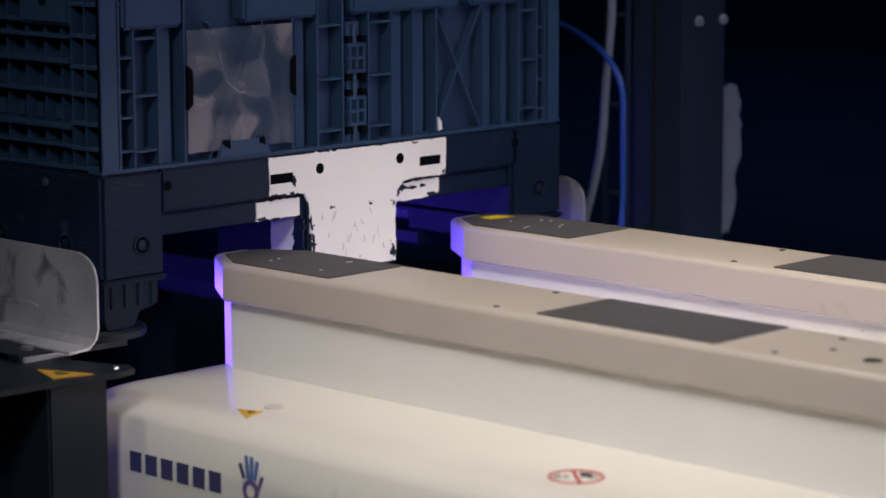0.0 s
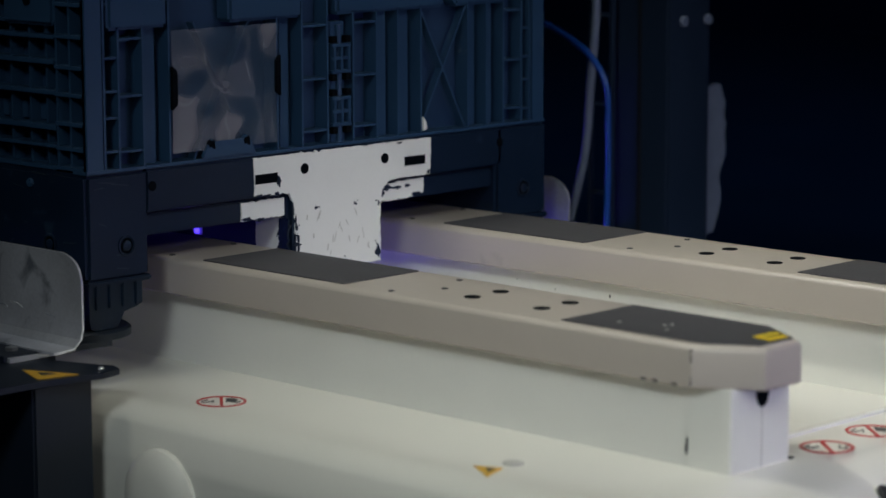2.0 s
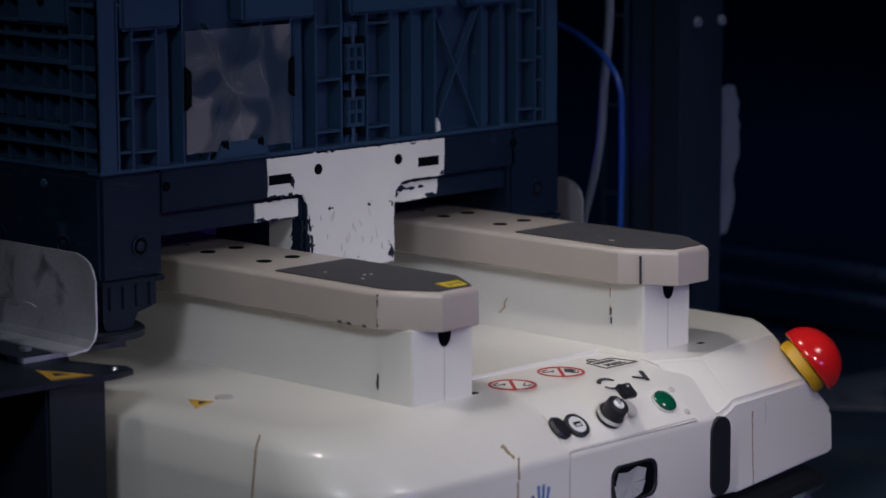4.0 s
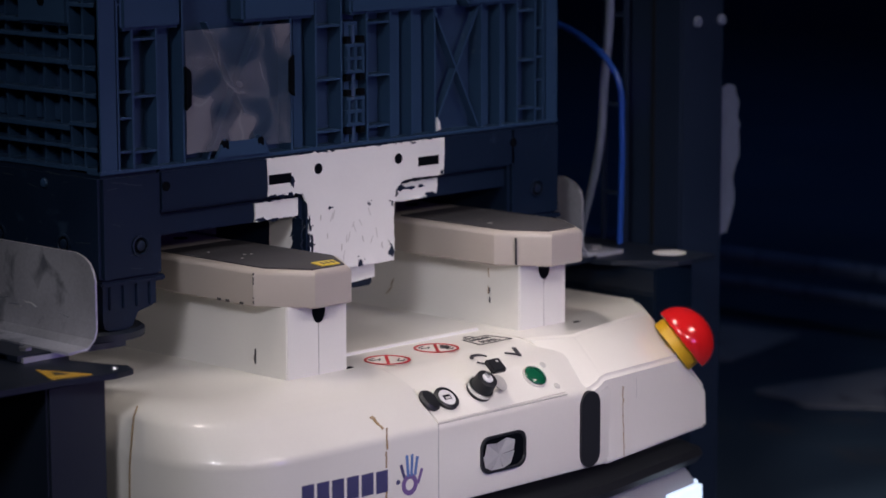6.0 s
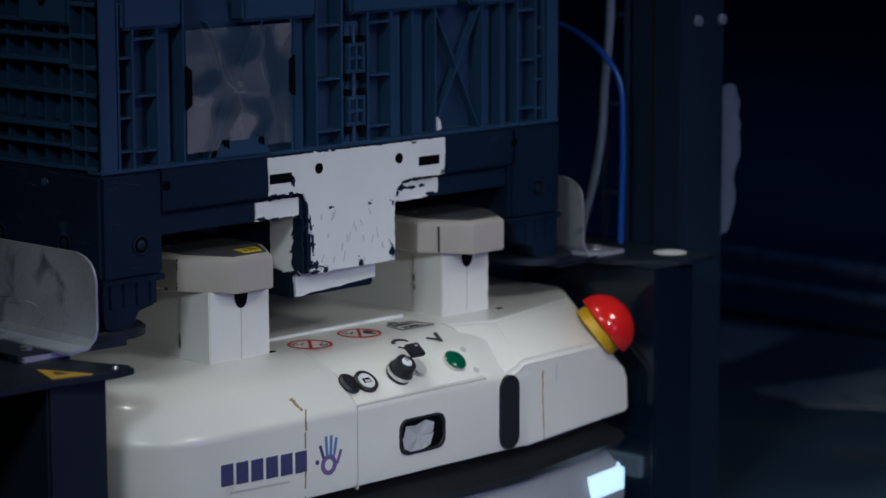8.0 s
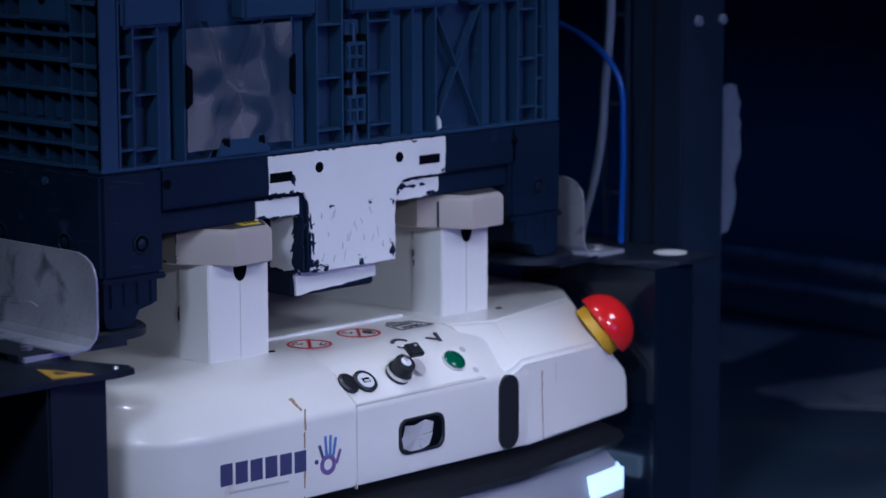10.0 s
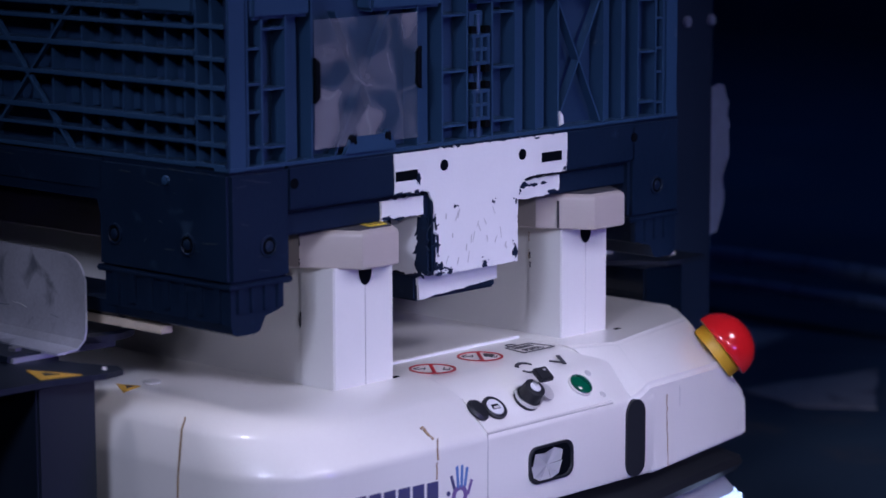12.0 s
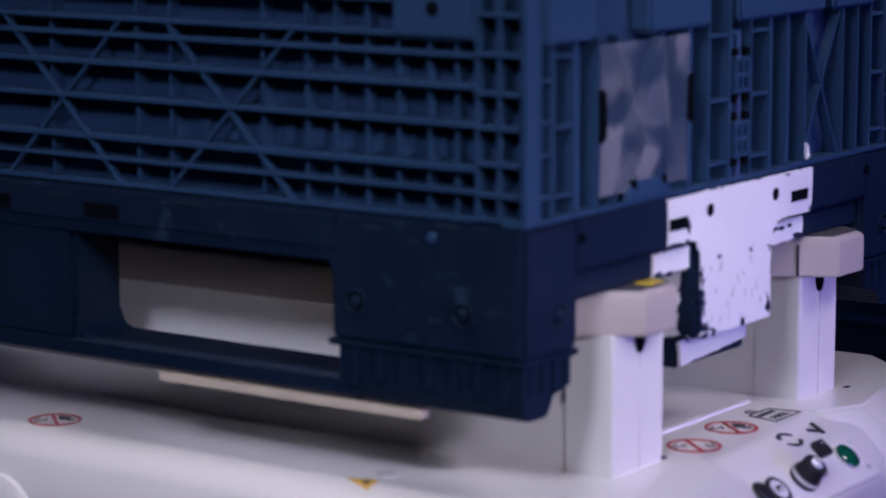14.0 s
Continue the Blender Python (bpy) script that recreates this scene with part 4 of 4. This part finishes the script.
        for dx in (-0.012, 0.012):
            for dz in (-0.024, 0.024):
                part("knuckle_gap", box(0.4135 + dx - 0.004, 0.4135 + dx + 0.004, 0.0015, 0.011, z + dz - 0.004, z + dz + 0.004), HOLE, hinge)
    # document sleeve
    bm = bmesh.new()
    nx, nz = 36, 30
    grid = [[None] * (nz + 1) for _ in range(nx + 1)]
    for i in range(nx + 1):
        for j in range(nz + 1):
            x, z = 0.134 + 0.169 * i / nx, 0.0175 + 0.147 * j / nz
            h = 0.0022 * noise.noise(Vector((x * 28, 2.0, z * 22))) + 0.0012 * noise.noise(Vector((x * 70, 5.0, z * 50)))
            if j == 0:
                z += 0.0012 * noise.noise(Vector((x * 90, 1, 3)))
            grid[i][j] = bm.verts.new((x, 0.0015 + h, z))
    for i in range(nx):
        for j in range(nz):
            bm.faces.new((grid[i][j], grid[i + 1][j], grid[i + 1][j + 1], grid[i][j + 1]))
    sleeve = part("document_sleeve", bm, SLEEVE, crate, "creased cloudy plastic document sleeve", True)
    # moulded tab and side catches that hold the sleeve
    tab = part("sleeve_tab", prism([(0.178, 0.008), (0.188, 0.026), (0.193, 0.031), (0.197, 0.027), (0.243, 0.027), (0.248, 0.032), (0.254, 0.027), (0.264, 0.008)], "y", -0.0022, 0.004, 0.0006), CRATE, sleeve, "moulded catch")
    for x in (0.1925, 0.2490):
        part("catch_gap", prism(chip(x, 0.0245, 0.013, 0.013, 3), "y", -0.0028, 0.002), HOLE, tab)
    for x0, x1, z0, z1 in ((0.132, 0.1395, 0.070, 0.122), (0.2985, 0.3055, 0.075, 0.125)):
        part("catch_gap", prism([(x0, z0), (x1, z0 + 0.006), (x1, z1 - 0.006), (x0, z1)] if x0 < 0.2 else [(x1, z0), (x1, z1), (x0, z1 - 0.006), (x0, z0 + 0.006)], "y", -0.0028, 0.002), HOLE, sleeve)
    part("torn_bit", prism([(0.5595, 0.010), (0.566, 0.012), (0.564, 0.022), (0.559, 0.028)], "y", 0.0, 0.004), PAINT, crate)
    # long side: slats, uprights, crosses
    for sx in (0, 1):
        ox, ix = (0.003, 0.030) if sx == 0 else (W - 0.003, W - 0.030)
        for z, w, d in ((0.0075, 0.005, 0.0), (0.033, 0.004, 0.0), (0.055, 0.006, 0.0), (0.096, 0.005, 0.0), (0.132, 0.006, 0.0), (0.161, 0.005, 0.0), (0.178, 0.005, 0.0), (0.21, 0.005, 0.0), (0.26, 0.005, 0.0), (0.31, 0.005, 0.0)):
            part("slat", box(min(ox, ix), max(ox, ix), 0.058, L - 0.058, z - w / 2, z + w / 2, 0.0008), CRATE, crate)
        for z in (0.009, 0.032, 0.061, 0.095, 0.127, 0.163, 0.20, 0.24):
            for y0, y1 in ((0.008, 0.058), (L - 0.058, L - 0.008)):
                part("slat", box(min(ox, ix), max(ox, ix), y0, y1, z - 0.002, z + 0.002), CRATE, crate)
        for y in (0.033, 0.0575, 0.084, 0.116, 0.152, 0.189, 0.227, 0.2625, 0.317, 0.437, 0.482, 0.60, 0.718, 0.763, 0.883, 0.9375, 0.973, 1.011, 1.048, 1.084, 1.116, 1.1425, 1.167):
            deep = 0.003 if (y < 0.06 or y > 1.14) else 0.009
            deep = deep if sx == 0 else -deep
            part("upright", box(min(ox + deep, ix), max(ox + deep, ix), y - 0.0016, y + 0.0016, 0.006, 0.40), CRATE, crate)
        xb = 0.011 if sx == 0 else W - 0.011
        for yc in (0.354, 0.579, 0.846):
            for s in (-1, 1):
                part("brace", strip((xb, yc - s * 0.081, 0.006), (xb, yc + s * 0.081, 0.176), 0.0032, 0.007, (-1 if sx == 0 else 1, 0, 0)), CRATE, crate)
        # paler plates on the recessed panel imitate patches of light between slat shadows
        for k in range(11):
            y = 0.068 + 0.0365 * k
            part("lit_patch", box(min(ix, ix + (-0.004 if sx == 0 else 0.004)), max(ix, ix + (-0.004 if sx == 0 else 0.004)), y, y + 0.013, 0.060, 0.080), CRATE, crate)
        for z in (0.012, 0.066, 0.132):
            part("lit_patch", box(min(ix, ix + (-0.004 if sx == 0 else 0.004)), max(ix, ix + (-0.004 if sx == 0 else 0.004)), 0.012, 0.026, z, z + 0.020), CRATE, crate)
        for y0, y1 in ((0.056, 0.152), (L - 0.152, L - 0.056)):
            blk = part("latch_block", box(min(ox - (0.002 if sx == 0 else -0.002), ix), max(ox - (0.002 if sx == 0 else -0.002), ix), y0, y1, 0.174, 0.30, 0.004), CRATE, crate, "smooth moulded latch block", True)
            part("dimple", turn([(0, 0), (0.007, 0), (0.007, 0.0008), (0, 0.0008)], (ox - (0.002 if sx == 0 else -0.002), (y0 + y1) / 2, 0.203), (-1 if sx == 0 else 1, 0, 0), 20), HOLE, blk)
    part("top_rim", loft([[(x0, y0, z), (x1, y0, z), (x1, y1, z), (x0, y1, z)] for x0, x1, y0, y1, z in
                          ((0, W, 0, L, TOP - 0.04), (0, W, 0, L, TOP), (0.04, W - 0.04, 0.04, L - 0.04, TOP), (0.04, W - 0.04, 0.04, L - 0.04, TOP - 0.04), (0, W, 0, L, TOP - 0.04))], cap=False), CRATE, crate)
    part("lid", box(0.02, W - 0.02, 0.02, L - 0.02, TOP - 0.03, TOP - 0.01), CRATE, crate)
    return crate


def bolt(parent, place, axis):
    b = part("bolt", turn([(0.0125, -0.001), (0.0125, 0.0022), (0.0105, 0.0026), (0.0095, 0.0008), (0.0090, -0.001)], place, axis, 28), BASE, parent, "", True)
    part("bolt_well", turn([(0, 0), (0.0102, 0), (0.0102, 0.0008), (0, 0.0008)], place, axis, 24), HOLE, b)
    part("bolt_head", turn([(0, 0), (0.0060, 0), (0.0060, 0.0024), (0.0045, 0.0032), (0, 0.0032)], place, axis, 18), BASE, b, "", True)


crate = build_container()


# ---- the docking stands ----
def build_stand(side):
    """A black docking stand beside the container; side -1 or 1."""
    TP = -0.2005 if side < 0 else -0.1955

    def mx(x):
        return x if side < 0 else 0.82 - x
    name = "docking_stand"
    label = "black steel docking stand with guide plate and " + ("yellow warning label" if side < 0 else "white round sticker")
    stand = thing(name, mx(-0.13), 0.5, label, "stand", "docking stands")

    def bx(n, x0, x1, *r, m=STAND, b=0.0, parent=stand, lab=""):
        return part(n, box(min(mx(x0), mx(x1)), max(mx(x0), mx(x1)), *r, b), m, parent, lab)
    bx("column", -0.155, -0.072, -0.095, 0.16, -FLOOR, TP - 0.0075, m=COLUMN if side > 0 else STAND, b=0.003)
    bx("column", -0.155, -0.072, 1.04, 1.25, -FLOOR, TP - 0.0075, b=0.003)
    bx("beam", -0.160, -0.075, 0.16, 1.04, -0.36, -0.27, b=0.003)
    pts = [(-0.30, -0.10), (-0.14, -0.105), (-0.075, -0.118), (-0.046, -0.112), (-0.038, -0.092), (-0.050, -0.072), (-0.068, -0.02), (-0.050, 0.0), (-0.05, 0.22), (-0.30, 0.22)]
    if side > 0:
        pts = [(-0.20, -0.10), (-0.14, -0.105), (-0.115, -0.100), (-0.09, -0.072), (-0.055, -0.030), (-0.05, 0.0), (-0.05, 0.22), (-0.20, 0.22)]
    part("top_plate", prism([(mx(p[0]), p[1]) for p in pts], "z", TP - 0.007, TP, 0.0008), STAND, stand, "black top plate")
    for y in (0.055, 1.145):
        cx = mx(0.028)
        arm = [(mx(-0.12), y - 0.05), (cx, y - 0.062), (cx, y + 0.062), (mx(-0.12), y + 0.05)]
        part("support_arm", prism(arm, "z", -0.199, -0.192), STAND, stand)
        part("support_disc", turn([(0, 0), (0.062, 0), (0.062, 0.008), (0.058, 0.011), (0, 0.011)], (cx, y, -0.1925), (0, 0, 1), 40), STAND, stand, "round black support disc", True)
        bx("spacer", -0.12, -0.075, y - 0.03, y + 0.03, min(TP, -0.199) - 0.004, -0.1935)
    # flared guide plate with a bolted foot
    def guide():
        face = [(-0.034, -0.082), (-0.034, -0.100), (-0.034, -0.13), (-0.034, -0.168), (-0.037, -0.180), (-0.046, -0.188), (-0.075, -0.190)]
        inner = [(x + 0.003 if z > -0.185 else x, z - (0.0 if z > -0.185 else 0.003)) for x, z in reversed(face)]
        y0 = -0.030 if side < 0 else 0.004
        rows = []
        for k in range(14):
            y = y0 + (0, 0.004, 0.010, 0.020, 0.034)[k] if k < 5 else y0 + 0.034 + 0.06 * (k - 4)
            top = -0.082 - ((0.030, 0.018, 0.010, 0.004, 0.0)[k] if k < 5 else 0.0)
            rows.append([(mx(x), y, min(z, top)) for x, z in face + inner])
        return loft(rows)
    g = part("guide_plate", guide(), STEEL, stand, "scratched galvanised guide plate", True)
    nick = random.Random(12)
    for k in range(6):
        y, z = nick.uniform(0.01, 0.16), nick.choice((nick.uniform(-0.165, -0.150), nick.uniform(-0.165, -0.095)))
        part("scratch", strip((mx(-0.0343), y, z), (mx(-0.0343), y + nick.uniform(0.004, 0.022), z + nick.uniform(-0.004, 0.004)), nick.uniform(0.0005, 0.0010), 0.0004, (-1 if side < 0 else 1, 0, 0)),
             nick.choice((CONDUIT, PAINT)), g)
    bx("foot_flange", -0.115, -0.040, 0.0, 0.55, TP + 0.0002, TP + 0.006, m=STEEL, parent=g)
    part("flange_bolt", turn([(0, 0), (0.008, 0), (0.008, 0.006), (0, 0.006)], (mx(-0.090), 0.03, TP + 0.006), (0, 0, 1), 6), ALU, g)
    if side < 0:
        tri = [(-0.148, -0.094), (-0.100, -0.106), (-0.128, -0.040)]
        w = part("warning_label", prism([(mx(a), b) for a, b in tri], "z", TP - 0.0001, TP + 0.001), AMBER, stand, "yellow warning triangle")
        part("symbol", prism([(-0.133, -0.082), (-0.116, -0.086), (-0.126, -0.066)], "z", TP + 0.0009, TP + 0.0014), INK, w)
        part("rivet", turn([(0, 0), (0.004, 0), (0.003, 0.003), (0, 0.003)], (-0.062, -0.098, TP - 0.0001), (0, 0, 1), 14), ALU, stand)
    else:
        part("round_sticker", turn([(0, 0), (0.0235, 0), (0.0235, 0.0012), (0, 0.0012)], (0.982, -0.046, TP - 0.0001), (0, 0, 1), 36), PAINT, stand, "white round sticker")
    return stand


left_stand, right_stand = build_stand(-1), build_stand(1)


# ---- posts, hoses and far things ----
def build_post():
    post = thing("machine_post", 1.08, 0.04, "dark blue steel machine post with a torn white strip", "post")
    part("profile", box(1.050, 1.146, -0.01, 0.092, -FLOOR, 1.9, 0.004), POST, post)
    for x in (1.081, 1.136):
        part("bolt_head", turn([(0, 0), (0.008, 0), (0.008, 0.004), (0.006, 0.006), (0, 0.006)], (x, -0.0105, 0.125), (0, -1, 0), 18), CONDUIT, post, "", True)
    part("torn_strip", prism(ragged([(1.147, -0.198), (1.171, -0.192), (1.187, -0.15), (1.183, -0.11), (1.199, -0.08), (1.192, -0.02), (1.197, 0.0), (1.185, 0.026), (1.147, 0.028)], 0.012, 0.003, 21), "y", 0.0, 0.003), CONDUIT, post, "torn white paper strip")
    part("groove", box(1.0485, 1.0502, 0.040, 0.046, -0.2, 1.4), BLACK, post)
    return post


def tube(name, pts, r, material, label, category):
    cu = bpy.data.curves.new(name, "CURVE")
    cu.dimensions, cu.bevel_depth, cu.bevel_resolution, cu.resolution_u = "3D", r, 3, 10
    sp = cu.splines.new("BEZIER")
    sp.bezier_points.add(len(pts) - 1)
    for b, p in zip(sp.bezier_points, pts):
        b.co = Vector(p) + Vector((0, 0, FLOOR))
        b.handle_left_type = b.handle_right_type = "AUTO"
    tmp = new(name, cu)
    me = bpy.data.meshes.new_from_object(tmp.evaluated_get(bpy.context.evaluated_depsgraph_get()))
    bpy.data.objects.remove(tmp)
    me.materials.append(material)
    me.shade_smooth()
    return tagged(new(name, me), label, category)


build_post()
tube("air_hose", [(1.0, 0.30, 0.14), (1.0, 0.178, 0.115), (1.0, 0.127, 0.0945), (1.0, 0.087, 0.068), (1.0, 0.065, 0.036), (1.0, 0.060, -0.02), (1.0, 0.062, -0.195)], 0.0045, HOSE, "thin blue air hose hanging behind the stand", "hose")
tube("conduit", [(1.02, 0.102, 0.35), (1.02, 0.101, 0.14), (1.02, 0.111, 0.03), (1.02, 0.119, -0.06), (1.02, 0.134, -0.12), (1.02, 0.157, -0.195)], 0.0065, CONDUIT, "grey corrugated conduit hanging behind the stand", "conduit")


def build_ladder():
    tray = thing("cable_tray", 1.03, 0.085, "dark narrow cable tray with rungs", "cable tray")
    for y in (0.075, 0.115):
        part("rail", box(1.025, 1.033, y, y + 0.005, -0.21, 0.9), POST, tray)
    for z in (-0.13, 0.0, 0.13, 0.26):
        part("rung", box(1.026, 1.031, 0.078, 0.116, z, z + 0.006), POST, tray)
    return tray


build_ladder()


def build_rail():
    rail = thing("guard_rail", 2.53, 0.6, "low dark tubular guard rail far behind the stands", "rail")
    for x, z, r in ((2.53, -0.50, 0.016), (2.49, -0.548, 0.011)):
        t = part("tube", turn([(0, 0), (r, 0), (r, 3.6), (0, 3.6)], (x, 2.2, z), (0, -1, 0), 16), POST, rail, "", True)
        for k in range(14):
            part("sleeve", turn([(0, 0), (r + 0.002, 0), (r + 0.002, 0.143), (0, 0.143)], (x, 1.72 - 0.15 * k, z), (0, -1, 0), 16), SHEATH, t, "blue-grey sleeve", True)
    for y in (2.1, 1.2, 0.3, -0.6, -1.3):
        part("post", box(2.515, 2.545, y - 0.015, y + 0.015, -FLOOR, -0.484), POST, rail)
    return rail


build_rail()
for k, pts in enumerate((((2.37, 0.97), (2.41, 0.78), (2.09, 0.70), (2.07, 0.73)), ((1.91, 0.51), (2.23, 0.44), (1.94, 0.24), (1.86, 0.36)))):
    bm = prism(ragged(pts, 0.05, 0.006, 50 + k), "z", 0.0, 0.003)
    me = bpy.data.meshes.new("floor_patch")
    bm.to_mesh(me)
    bm.free()
    me.materials.append(FLOOR_PATCH)
    tagged(new("floor_patch", me), "pale grey patch on the floor", "", "", "structure")


def build_pillar(x, y):
    p = thing("hall_pillar", x, y, "light grey steel hall pillar far behind", "pillar")
    part("web", box(x - 0.008, x + 0.008, y - 0.10, y + 0.10, -FLOOR, 4.38), GREY, p)
    for dy in (-0.10, 0.10):
        part("flange", box(x - 0.09, x + 0.09, y + dy - 0.008, y + dy + 0.008, -FLOOR, 4.38), GREY, p)
    return p


build_pillar(4.6, 1.60)


def build_cabinet():
    c = thing("machine_cabinet", 3.5, 0.68, "tall grey machine cabinet with a pale plinth far behind the rail", "cabinet")
    part("plinth", box(3.288, 3.70, 0.552, 0.812, -FLOOR, -FLOOR + 0.026, 0.003), GREY, c, "pale plinth")
    part("body", box(3.30, 3.69, 0.56, 0.80, -FLOOR + 0.026, 1.25, 0.006), BUMPER, c)
    part("door", box(3.292, 3.301, 0.575, 0.785, -FLOOR + 0.26, 1.20, 0.003), GREY, c, "light grey door")
    return c


build_cabinet()


# ---- what moves ----
PIVOT = Vector((0.4, -0.2, 0))
DRIVE = [(0.0, -1.335), (0.5, -1.209), (1.0, -1.077), (1.5, -0.947), (2.0, -0.820), (2.5, -0.694), (3.0, -0.565), (3.5, -0.450), (4.0, -0.351), (4.2, -0.319),
         (6.3, -0.119), (6.5, -0.103), (7.0, -0.067), (7.5, -0.038), (8.0, -0.002), (8.2, 0.0), (11.1, 0.0)]
LEAVE = [(11.3, 0.001, -0.014, 0.002), (11.5, 0.0039, -0.0551, 0.0064), (12.0, 0.0118, -0.2274, 0.0169), (12.5, 0.0249, -0.4125, 0.0306),
         (13.0, 0.0355, -0.5895, 0.042), (13.5, 0.043, -0.7771, 0.050), (14.0, 0.048, -0.9534, 0.0548)]
LIFT = [(0.0, 0.0), (8.4, 0.0), (8.8, 0.003), (10.3, 0.0418), (10.5, 0.0470), (10.7, 0.0520), (11.0, 0.0555), (14.0, 0.0555)]
RISE = [(0.0, 0.0), (9.85, 0.0), (10.3, 0.0103), (10.5, 0.0155), (10.7, 0.0205), (11.0, 0.0237)]


def gone(base, dx, dy, yaw, z=0.0):
    q = PIVOT + Matrix.Rotation(yaw, 3, "Z") @ (Vector(base) - PIVOT) + Vector((dx, dy, z))
    return pose(q.x, q.y, z, 0, 0, math.degrees(yaw))


def motions():
    home_r, home_c = Vector((RX, RY, 0)), Vector((0.4, 0.6, 0))
    walk(robot, [(t, pose(RX, RY + s, 0)) for t, s in DRIVE] + [(t, gone(home_r, dx, dy, a)) for t, dx, dy, a in LEAVE])
    walk(crate, [(t, pose(0.4, 0.6, z)) for t, z in RISE + [(11.1, 0.0237)]] + [(t, gone(home_c, dx, dy, a, 0.0237)) for t, dx, dy, a in LEAVE])
    for beam in beams:
        walk(beam, [(t, pose(0, 0, z)) for t, z in LIFT])


motions()
